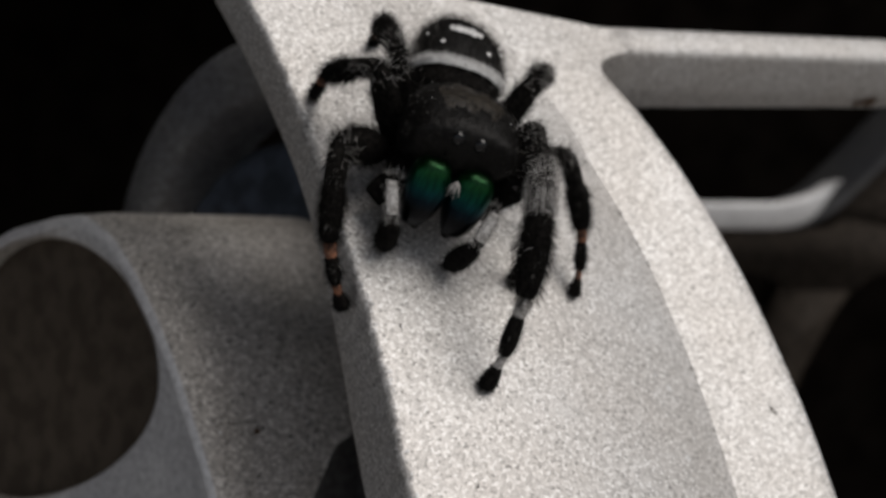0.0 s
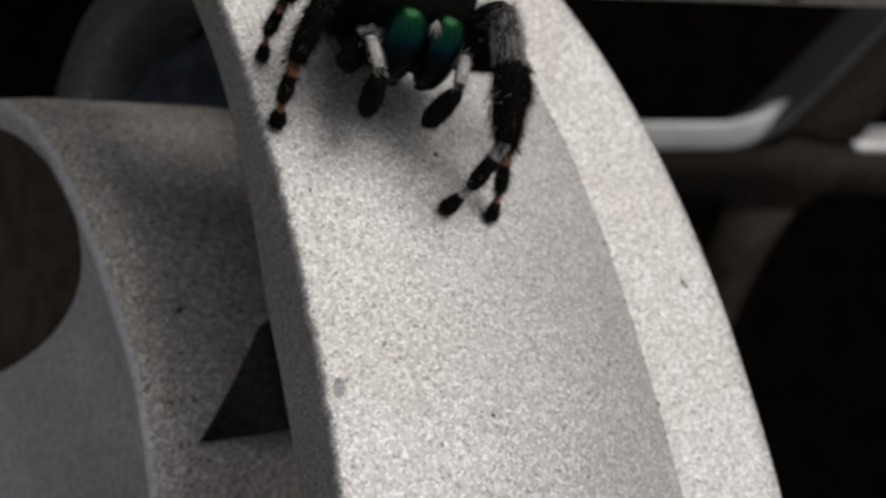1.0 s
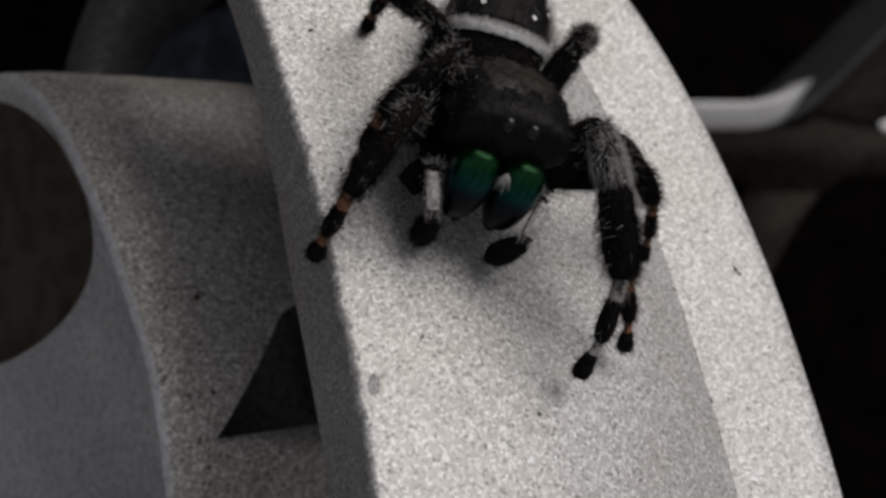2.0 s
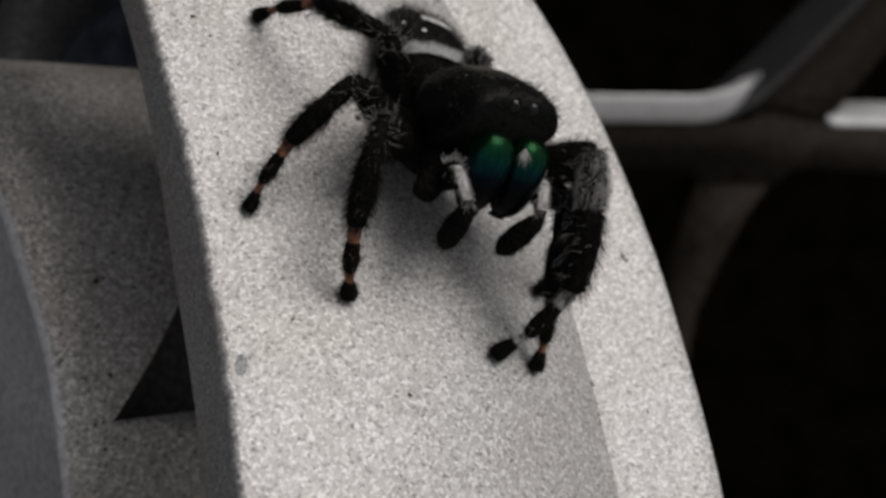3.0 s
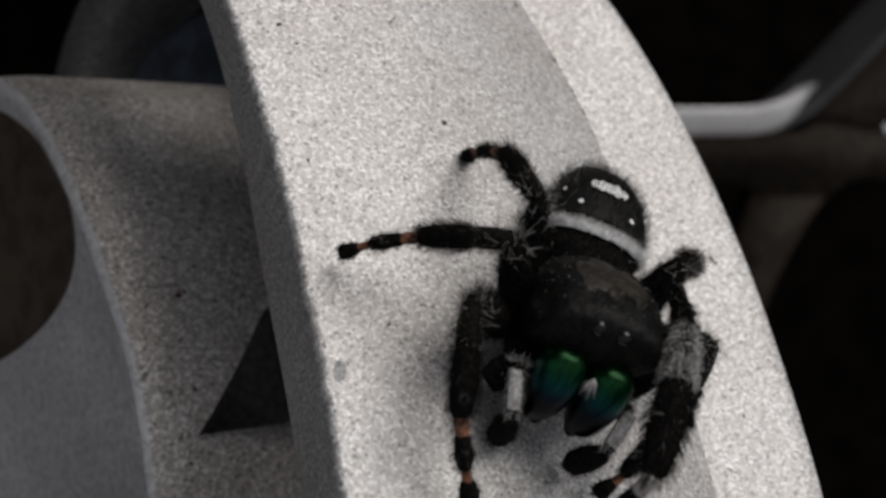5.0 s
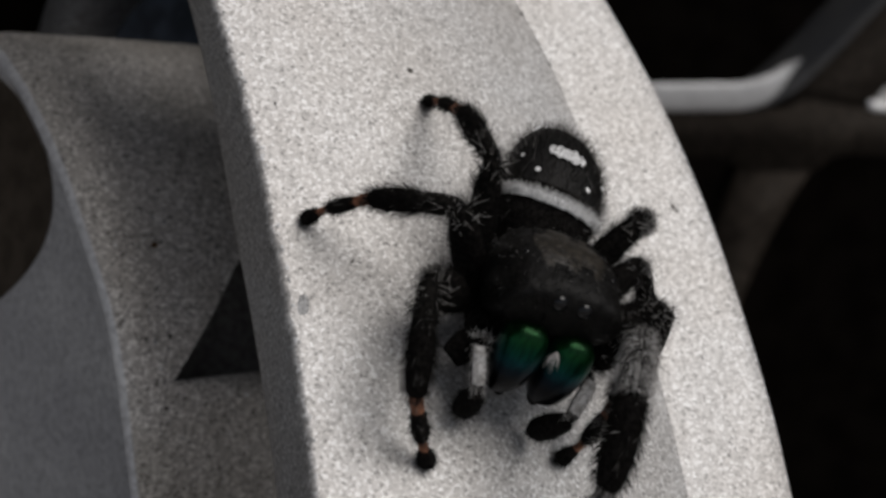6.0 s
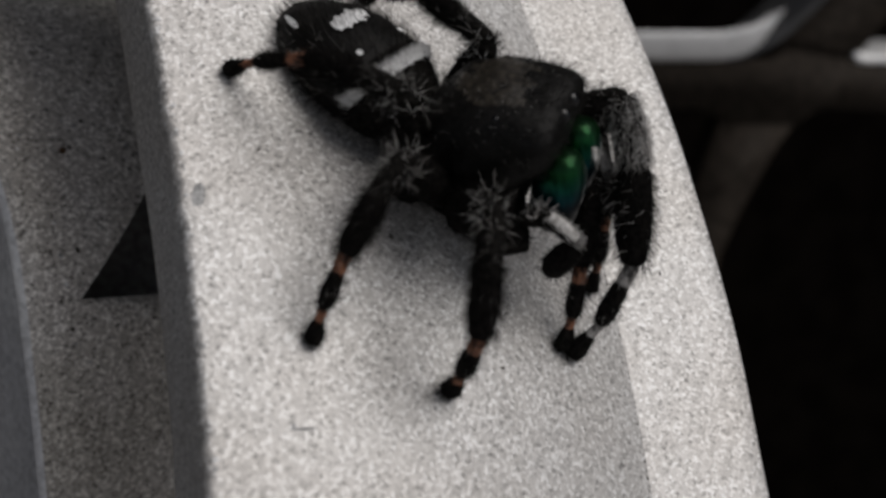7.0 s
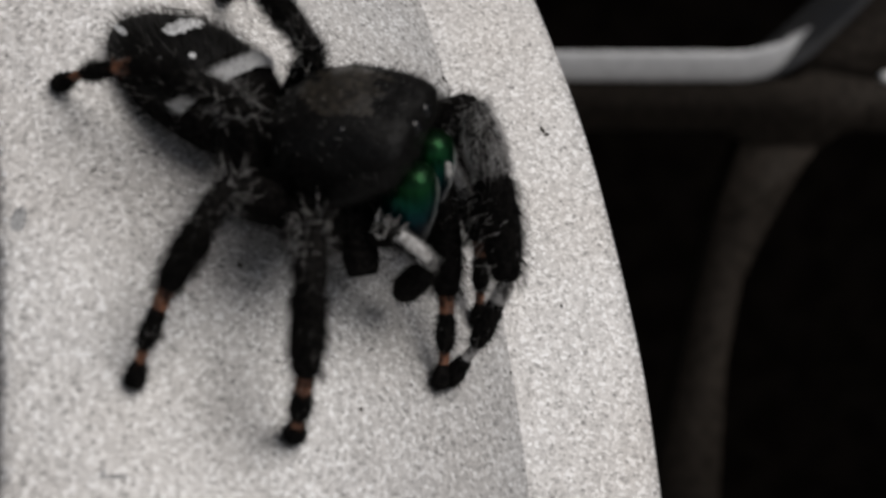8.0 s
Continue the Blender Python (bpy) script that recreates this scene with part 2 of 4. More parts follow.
def make_wheel():
    wheel = new("alloy_wheel")
    wheel.matrix_basis = G
    tagged(wheel, "cast alloy wheel with a speckled silver-grey spoke and darker hub", "wheel")

    # the spoke that carries the spider
    ys = [-40 + 0.5 * k for k in range(40)] + [-20 + 0.2 * k for k in range(241)] + [28.5, 29.2, 29.8, 30.3, 30.8, 31.2, 31.5, 31.8, 32.1, 32.4, 33.0, 33.6, 33.7, 33.8, 33.95, 34.4, 35, 36, 38, 40, 44, 50, 60]
    rings = []
    for y in ys:
        l, c = glide(LEFT, y), glide(CREASE, y)
        r = glide(RIGHT, y) if y <= 32.4 else 24.0 if y <= 33.6 else glide(BEYOND, y)
        c = min(c, r - 2.2)
        low = -5.7 + 2.0 * smoothstep(5, 22, y)
        wob = 0.13 * noise.noise((0, y * 0.9, 3.1)) + 0.15 * noise.noise((0, y * 2.9, 9.1))
        c += 0.08 * noise.noise((4.4, y * 0.7, 0)) + 0.05 * noise.noise((4.4, y * 2.7, 7))
        ring = [mm(l + 2.2, y, low - 0.8), mm(l + 0.75, y, low), mm(l + 0.45, y, low * 0.66), mm(l + 0.22 + wob * 0.5, y, low * 0.33), mm(l + wob, y, -0.42)]
        ring += [mm(l + 0.05 + wob, y, -0.14), mm(l + 0.15 + wob, y, -0.02), mm(l + 0.30 + 0.5 * wob, y, face_z(l + 0.3, y)), mm(l + 0.6, y, face_z(l + 0.6, y))]
        for k in range(1, 25):
            x = l + 0.25 + (c - l - 0.25) * (k / 22 if k < 22 else 0.985 if k == 22 else 0.994 if k == 23 else 1)
            ring.append(mm(x, y, face_z(x, y)))
        for k in range(1, 9):
            x = c + (0.05 if k == 1 else 0.12 if k == 2 else (r - 0.22 - c) * (k - 2) / 6)
            ring.append(mm(x, y, face_z(x, y) if y < 30 else -0.2 if x > 19 else -0.1))
        zr = ring[-1].z
        ring += [mm(r - 0.10, y, zr - 0.04), mm(r - 0.02, y, zr - 0.14), mm(r, y, zr - 0.35), mm(r - 0.3, y, -4.0), mm(r - 0.7, y, -7.0)]
        rings.append(ring)
    part("spoke", grid_mesh(rings, True, True), SILVER, wheel, "speckled silver-grey cast spoke with a raised lip")

    # the thin rib that runs off from the spoke's head
    rings = []
    for k in range(40):
        x = 20.2 + k * 2.6
        lo, hi = 31.45 + 0.139 * (x - 20.2), 33.9 + 0.142 * (x - 20.2)
        w = 0.06 * noise.noise((x * 0.5, 7.7, 0))
        rings.append([mm(x, lo + 0.35, -7.0), mm(x, lo + 0.1 + w, -4.0), mm(x, lo + w, -0.75), mm(x, lo + 0.12 + w, -0.42), mm(x, lo + 0.4, -0.26), mm(x, lo + 1.1, -0.22), mm(x, hi - 0.5, -0.24), mm(x, hi - 0.15, -0.40), mm(x, hi, -0.8), mm(x, hi - 0.2, -7.0)])
    part("rib", grid_mesh(rings, True, True), SILVER, wheel)

    # the hub boss with its bore
    N, U, V, O = mm(-0.939, -0.214, 0.270), mm(0.340, -0.452, 0.825), mm(-0.055, 0.866, 0.497), mm(-2.5, 12.8, -20.2)
    at = lambda u, v, w: O + U * u + V * v - N * w
    cu, cv, hole, wide_hole, shift = -15.9, 3.4, 9.2, 1.45, -2.5
    rim = [(8, -60), (4.6, -26), (3.9, -16.8), (3.0, -10), (2.6, -7), (1.6, -3.3), (0, 0), (-2.5, 4.8), (-4.6, 7.9), (-6.6, 10.4), (-9.1, 12.8), (-12.4, 14.4), (-15.8, 14.3), (-22, 13.4), (-28, 11.2), (-32.5, 7), (-44, 0), (-56, -26), (-60, -60)]

    def reach(a):
        d = (math.cos(a), math.sin(a))
        best = 60.0
        for (x0, y0), (x1, y1) in zip(rim, rim[1:] + rim[:1]):
            ex, ey, px, py = x1 - x0, y1 - y0, x0 - cu, y0 - cv
            den = d[0] * ey - d[1] * ex
            if abs(den) > 1e-9:
                s, q = (px * ey - py * ex) / den, (px * d[1] - py * d[0]) / den
                if s > 0 and -1e-6 <= q <= 1 + 1e-6:
                    best = min(best, s)
        return best

    def bore(a, rad, w):
        """The bore is longer towards the lower left."""
        v = rad * math.sin(a)
        return at(cu + shift + rad * wide_hole * math.cos(a) - (0.088 * v * v if v < 0 else 0), cv + v * (1.12 if v < 0 else 1.0), w)

    n = 220
    angles = [2 * math.pi * k / n for k in range(n)]
    raw = [reach(a) for a in angles]
    reaches = [sum(raw[(k + j) % n] for j in (-2, -1, 0, 1, 2)) / 5 for k in range(n)]
    rows = [[] for _ in range(12)]
    for a, r in zip(angles, reaches):
        c, s = math.cos(a), math.sin(a)
        for k, (rad, w) in enumerate([(hole + 1.2, 9.0), (hole, 1.0), (hole + 0.25, 0.35), (hole + 0.7, 0.05), (r - 1.2, 0.0), (r - 0.75, -0.16), (r - 0.2, 0.12)]):
            rows[k].append(bore(a, rad, w) if k < 4 else at(cu + rad * c, cv + rad * s, w))
        v = cv + r * s
        right = c > 0
        wide = 30.0 if v < -7.9 or not right else min(30.0, 2.9 + 0.80 * (v + 7.7) + 1.5 * max(0, v + 1))
        for k, f in enumerate([0.06, 0.25, 0.5, 0.78, 1.0]):
            w = 0.9 + (wide - 0.9) * f
            flare = 0.34 * min(w, 12) * smoothstep(0, 0.55, c) if right else 0
            rows[7 + k].append(at(cu + r * c + flare, cv + r * s, w))
    boss = grid_mesh(rows)
    for f in boss.faces:
        f.material_index = 1 if (f.calc_center_median() - O).dot(N) > -0.5 else 0
    part("hub_boss", boss, [HUB, HUBFACE], wheel, "dull grey cast hub boss with a round bore")
    # a dark sheet closes the bore just inside; its shade is in the colour
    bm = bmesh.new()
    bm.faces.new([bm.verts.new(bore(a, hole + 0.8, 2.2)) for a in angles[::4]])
    part("bore_shade", bm, BROWN_SHADE, wheel, "dark brown plug deep in the bore")

    # sheet added in the pocket, darker than the hub to carry its shade
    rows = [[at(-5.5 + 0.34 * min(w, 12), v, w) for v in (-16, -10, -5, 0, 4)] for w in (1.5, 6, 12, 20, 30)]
    part("pocket_shade", grid_mesh(rows, False), SHADED, wheel, "dark inner web in the hub's pocket")

    # flange and drum behind the boss, shade and sky tint in their colours
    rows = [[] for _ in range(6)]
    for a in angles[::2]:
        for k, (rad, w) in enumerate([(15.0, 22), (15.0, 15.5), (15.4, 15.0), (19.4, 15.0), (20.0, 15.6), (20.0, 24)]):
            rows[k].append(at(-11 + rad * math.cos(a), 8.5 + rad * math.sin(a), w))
    part("hub_flange", grid_mesh(rows), SHADED, wheel, "round grey flange behind the hub")
    rows = [[] for _ in range(4)]
    for a in angles[::2]:
        for k, (rad, w) in enumerate([(2, 17.5), (16.4, 17.5), (17.2, 18.2), (17.2, 44)]):
            rows[k].append(at(-11 + rad * math.cos(a), 3.3 + rad * math.sin(a), w))
    part("brake_drum", grid_mesh(rows), DRUM, wheel, "bluish grey drum behind the hub")
    # pits, chips, crust and rust
    rnd = random.Random(11)

    def mark(name, mat, x, y, rx, ry, turn=0.0, put=None, seed=0, off=(0, 0, 1)):
        bm = bmesh.new()
        rows, n = [], 14
        put = put or (lambda a, b: mm(a, b, face_z(a, b)))
        for f, up in ((1.0, 0.004), (0.75, 0.02), (0.35, 0.03), (0.02, 0.03)):
            ring = []
            for k in range(n):
                q = 2 * math.pi * k / n
                w = f * (1 + 0.35 * noise.noise((math.cos(q) * 1.3, math.sin(q) * 1.3, seed + x)))
                a, b = rx * w * math.cos(q), ry * w * math.sin(q)
                p = put(x + a * math.cos(turn) - b * math.sin(turn), y + a * math.sin(turn) + b * math.cos(turn))
                ring.append(p + Vector(off) * up)
            rows.append(ring)
        part(name, grid_mesh(rows), mat, wheel)

    for x, y, rx, ry, a in [(25.35, 6.25, 0.10, 0.22, 0.2), (25.50, 5.98, 0.16, 0.09, 0.4), (21.1, 5.4, 0.12, 0.10, 0), (21.25, -1.1, 0.09, 0.12, 0), (20.95, 9.3, 0.10, 0.14, 0), (20.3, 16.2, 0.13, 0.20, 0.3), (19.9, 17.6, 0.10, 0.18, 0.3), (19.3, 19.7, 0.18, 0.16, 0.2), (17.5, 23.3, 0.12, 0.2, 0.5), (0.9, 18.4, 0.16, 0.10, 0.3), (1.6, 17.3, 0.08, 0.08, 0), (14.2, 16.5, 0.07, 0.07, 0), (9.0, 13.2, 0.16, 0.18, 0.3), (8.4, -1.9, 0.12, 0.1, 0), (12.6, -7.8, 0.1, 0.08, 0), (22.8, 14.4, 0.08, 0.08, 0), (24.0, -3.0, 0.06, 0.1, 0), (1.0, 10.6, 0.07, 0.1, 0), (3.2, 2.0, 0.07, 0.05, 0)]:
        mark("pit", DIRT, x, y, rx, ry, a)
    for x, y, rx, ry, a in [(0.45, -0.1, 0.28, 0.5, -0.2), (2.9, -9.85, 0.55, 0.06, -0.05), (2.55, -9.7, 0.08, 0.12, 0), (3.4, 27.2, 0.5, 0.3, 0.5), (7.4, 19.4, 0.45, 0.10, 0.8)]:
        mark("chip", CHIP, x, y, rx, ry, a)
    for k in range(40):
        y = rnd.uniform(-20, 18)
        mark("pit", DIRT, glide(CREASE, y) - rnd.uniform(0.02, 0.2), y, rnd.uniform(0.03, 0.08), rnd.uniform(0.04, 0.13), 0, None, k)
    for k in range(44):
        y = rnd.uniform(-20, 24)
        x = glide(LEFT, y) + rnd.uniform(0.18, 0.4)
        mark("nick", SALT if k % 3 else CHIP, x, y, rnd.uniform(0.04, 0.10), rnd.uniform(0.05, 0.16), rnd.uniform(0, 3), None, k)
    for x, y, r in [(17.7, 3.4, 0.22), (18.0, 7.6, 0.26), (17.2, 8.3, 0.12), (18.4, -0.5, 0.2), (18.2, -1.2, 0.12), (17.0, 1.2, 0.1), (18.8, 4.6, 0.1)]:
        mark("crust", SALT, x, y, r * 0.7, r, 0.2)

    # specks on the hub's flank
    flank_u = [(v, u) for u, v in rim[:11]]

    def flank(w, v):
        return at(glide(flank_u, v) + 0.34 * w + 0.02, v, w)

    for k in range(60):
        r, w, v = rnd.uniform(0.05, 0.13), rnd.uniform(1.2, 8.5), rnd.uniform(-13, 2)
        if v > -8.6 and w > 2.0 + 0.80 * (v + 7.7) + 1.5 * max(0, v + 1):
            continue
        mark("speck", (DIRT, CHIP, SALT)[k % 3], w, v, r, r * rnd.uniform(0.6, 1.3), 0, flank, k, U)
    mark("rust_spot", RUST, 3.6, 0.3, 0.22, 0.18, 0.0, flank, 0, U)

    def side(a, b):
        return mm(a, 31.47 + 0.139 * (a - 20.2) + 0.05, b)

    mark("rust_spot", RUST, 55.0, -5.9, 0.9, 0.6, 0.0, side, 0, (0, -1, 0))
    mark("rust_spot", RUST, 53.6, -6.1, 0.5, 0.4, 0.0, side, 0, (0, -1, 0))
    # the axle that holds it, straight behind the spoke
    aim = G.inverted().to_3x3() @ Vector((0, 1, -0.16))
    a = mm(11, 4, -6.5)
    rows = [[a + aim * d + (G.inverted().to_3x3() @ Vector((math.cos(q), 0, math.sin(q)))) * 5 for q in angles[::10]] for d in (0, 60, 560)]
    part("axle", grid_mesh(rows, True, True), DIM, wheel)
    return wheel


# ---- what stands behind the wheel ----
GRILLE_AXES = G @ pose(-27.78 * MM, -14.13 * MM, 47.83 * MM, 33.98, -27.27, -13.55)


def prism(outline, z0, z1):
    bm = bmesh.new()
    a = [bm.verts.new((x, y, z0)) for x, y in outline]
    b = [bm.verts.new((x, y, z1)) for x, y in outline]
    bm.faces.new(a), bm.faces.new(list(reversed(b)))
    for i in range(len(a)):
        j = (i + 1) % len(a)
        bm.faces.new((a[j], a[i], b[i], b[j]))
    bmesh.ops.recalc_face_normals(bm, faces=bm.faces)
    edges = [e for e in bm.edges if abs(e.verts[0].co.z - e.verts[1].co.z) < 1e-6 and e.verts[0].co.z == z0]
    bmesh.ops.bevel(bm, geom=edges, offset=0.5, segments=2, affect="EDGES")
    return bm


def rail(path, up0, up1, front, back):
    """A sloping ledge along a path: its front edge low, its back edge higher."""
    rows = []
    for (x, y), (nx, ny) in path:
        rows.append([mm(x, y, front), mm(x + nx * up0, y + ny * up0, front - 0.4), mm(x + nx * up1, y + ny * up1, back), mm(x + nx * up1, y + ny * up1, back - 2), mm(x - nx, y - ny, back - 2), mm(x - nx, y - ny, front)])
    return grid_mesh(rows, True, True)


def make_grille():
    g = new("wheel_grille")
    g.matrix_basis = GRILLE_AXES @ Matrix.Translation((73.8 * MM, 4.4 * MM, -244 * MM))
    tagged(g, "black grille with large openings and bright grey ledges", "grille")
    S = 0.1133
    plan = lambda pts: [(x * S, -y * S) for x, y in pts]
    part("crossbar", prism(plan([(-700, 2), (20, 2), (60, -20), (170, 2), (420, 2), (420, 95), (160, 80), (110, 88), (80, 110), (-45, 110), (-58, 82), (-700, 78)]), 0, -14), PLASTIC, g)
    part("diagonal_bar", prism(plan([(25, -6), (70, -50), (130, -110), (222, -205), (420, -420), (560, -420), (330, -190), (230, -70), (178, -2)]), 0, -14), PLASTIC, g)
    part("lower_bar", prism(plan([(-50, 100), (78, 104), (40, 160), (-10, 250), (-50, 340), (-74, 480), (-85, 800), (-170, 800), (-175, 650), (-140, 470), (-95, 250)]), -0.6, -14), PLASTIC, g)
    arc = []
    for k in range(0, 13):
        a = radians(46) * k / 12
        arc.append(((-75 + 200 * math.sin(a), -200 + 200 * math.cos(a)), (-math.sin(a), math.cos(a))))
    curve = [((x, 0), (0, 1)) for x in (-700, -400, -200, -95)] + arc
    slope = arc[2:] + [((110, -100), (-0.719, 0.695)), ((230, -222), (-0.719, 0.695)), ((420, -418), (-0.719, 0.695))]
    conv = lambda c: [((x * S, -y * S), n) for (x, y), n in c]
    # the ledge's painted light tapers to a point where it fades round the corner
    rows = []
    for k, ((x, y), (nx, ny)) in enumerate(conv(curve)):
        f = smoothstep(16, 8, k)
        mid, half = 2.2 + 1.2 * (1 - f), 2.6 * f + 0.02
        row = []
        for q in (-1, -0.7, -0.3, 0.2, 0.7, 1):
            up = mid + half * q
            row.append(mm(x + nx * up, y + ny * up, 0.35 + 0.5 * up + 0.6 * (1 - q * q)))
        row += [mm(x + nx * (mid + half), y + ny * (mid + half), -19), mm(x + nx * (mid - half), y + ny * (mid - half), -14)]
        rows.append(row)
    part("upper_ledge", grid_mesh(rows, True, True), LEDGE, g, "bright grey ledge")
    # the diagonal run catches less light; its shade is this darker material
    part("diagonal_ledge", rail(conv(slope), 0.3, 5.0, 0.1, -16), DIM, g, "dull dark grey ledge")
    curve = [((172 + 24 * (1 - math.cos(radians(a))), -24 + 24 * math.sin(radians(a))), (math.cos(radians(90 - a)) if a < 80 else 0, math.sin(radians(a)))) for a in (30, 50, 70, 90)]
    curve += [((240, 0), (0, 1)), ((420, 0), (0, 1))]
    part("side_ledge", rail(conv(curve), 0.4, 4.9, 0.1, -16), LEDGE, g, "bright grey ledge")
    part("bracket", prism(plan([(-330, 20), (-250, 20), (-250, 70), (-330, 70)]), -13, -330), PLASTIC, g)
    return g


def make_setting():
    bm = bmesh.new()
    bmesh.ops.create_circle(bm, cap_ends=True, segments=64, radius=300000)
    # out of view; kept pale to bounce light up onto the hub
    tagged(part("ground", bm, CONCRETE), "pale concrete ground under the wheel", "ground", kind="structure")
    bm = bmesh.new()
    bmesh.ops.create_cube(bm, size=1)
    bmesh.ops.scale(bm, vec=(3000, 40, 1300), verts=bm.verts)
    bmesh.ops.bevel(bm, geom=bm.edges[:], offset=12, segments=3, affect="EDGES")
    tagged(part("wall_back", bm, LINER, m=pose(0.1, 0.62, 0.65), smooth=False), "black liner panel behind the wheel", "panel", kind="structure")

    # unseen panel added to cut skylight from the left
    bm = bmesh.new()
    bmesh.ops.create_cube(bm, size=1)
    bmesh.ops.scale(bm, vec=(40, 1000, 1200), verts=bm.verts)
    bmesh.ops.bevel(bm, geom=bm.edges[:], offset=12, segments=3, affect="EDGES")
    tagged(part("side_blocker", bm, LINER, m=pose(-0.75, 0.40, 0.45), smooth=False), "black panel beside the wheel", "panel", kind="structure")

    # unseen panel added overhead to shade the hub's top and the drum
    bm = bmesh.new()
    bmesh.ops.create_cube(bm, size=1)
    bmesh.ops.scale(bm, vec=(900, 700, 40), verts=bm.verts)
    bmesh.ops.bevel(bm, geom=bm.edges[:], offset=12, segments=3, affect="EDGES")
    tagged(part("top_blocker", bm, LINER, m=pose(-0.455, 0.26, 0.615), smooth=False), "black arch panel above the wheel", "panel", kind="structure")


make_setting()
make_grille()
make_wheel()


# ---- the spider: drawn in millimetres, y ahead, z up ----
def lathe(profile, n=16, squash=1.0):
    """A body of revolution along +y from rows of (y, radius)."""
    return grid_mesh([[mm(r * math.cos(2 * math.pi * k / n), y, r * squash * math.sin(2 * math.pi * k / n)) for k in range(n)] for y, r in profile], True, True)


def blob(rows, n=32, ex=0.85, ez=0.9):
    """Rings along y from rows of (y, half width, top, bottom)."""
    out = []
    for y, w, top, bot in rows:
        ring = []
        for k in range(n):
            a = 2 * math.pi * k / n
            c, s = math.cos(a), math.sin(a)
            mid, half = (top - bot) / 2, (top + bot) / 2
            ring.append(mm(w * math.copysign(abs(c) ** ex, c), y, mid + half * math.copysign(abs(s) ** ez, s)))
        out.append(ring)
    return grid_mesh(out, True, True)


def fur(bm, count, length, where=lambda p, n: True, slot=0, lean=(0, 0, 0), thick=0.022, seed=1, jitter=0.5):
    """Single hairs, three-sided and tapering, on the faces of bm."""
    rnd = random.Random(seed)
    bm.normal_update()
    faces = [f for f in bm.faces if where(f.calc_center_median(), f.normal)]
    if not faces:
        return bm
    areas = [f.calc_area() for f in faces]
    roots = []
    for f in rnd.choices(faces, areas, k=count):
        vs = [v.co for v in f.verts]
        a, b = rnd.random(), rnd.random()
        p = vs[0].lerp(vs[1], a).lerp(vs[-1].lerp(vs[min(2, len(vs) - 1)], a), b) if len(vs) > 3 else vs[0].lerp(vs[1], a).lerp(vs[2], b)
        roots.append((p.copy(), f.normal.copy()))
    for p, nn in roots:
        d = (nn + Vector(lean) + Vector((rnd.gauss(0, jitter), rnd.gauss(0, jitter), rnd.gauss(0, jitter)))).normalized()
        L = length * rnd.uniform(0.5, 1.2)
        s = d.orthogonal().normalized()
        t = d.cross(s)
        base = [bm.verts.new(p - d * 0.03 + (s * math.cos(q) + t * math.sin(q)) * thick) for q in (0, 2.09, 4.19)]
        mid = [bm.verts.new(p + d * L * 0.55 + (s * math.cos(q) + t * math.sin(q)) * thick * 0.7 + Vector(lean) * L * 0.05) for q in (0, 2.09, 4.19)]
        tip = bm.verts.new(p + d * L + Vector(lean) * L * 0.25)
        for i in range(3):
            j = (i + 1) % 3
            for f in (bm.faces.new((base[i], base[j], mid[j], mid[i])), bm.faces.new((mid[i], mid[j], tip))):
                f.material_index = slot
    return bm


def paint(bm, slot, where):
    for f in bm.faces:
        if where(f.calc_center_median()):
            f.material_index = slot
    return bm


def segment(a, b, up):
    y = (b - a).normalized()
    z = (up - y * up.dot(y)).normalized()
    m = Matrix((y.cross(z), y, z)).transposed().to_4x4()
    m.translation = a
    return m


def scaled(m):
    m = m.copy()
    m.translation = m.translation * MM
    return m


LEG_SIZES = {  # femur, patella, tibia, metatarsus, tarsus; stoutness
    1: ((4.48, 2.95, 4.07, 3.07, 2.05), 1.2),
    2: ((4.11, 2.06, 2.84, 2.31, 1.54), 1.07),
    3: ((4.96, 1.74, 2.40, 2.28, 1.52), 0.92),
    4: ((4.98, 1.75, 2.42, 2.59, 1.72), 0.92),
}
HIPS = {1: (2.77, 1.32), 2: (3.21, -0.08), 3: (2.36, -0.87), 4: (2.46, -2.96)}
HIP_Z = -2.06


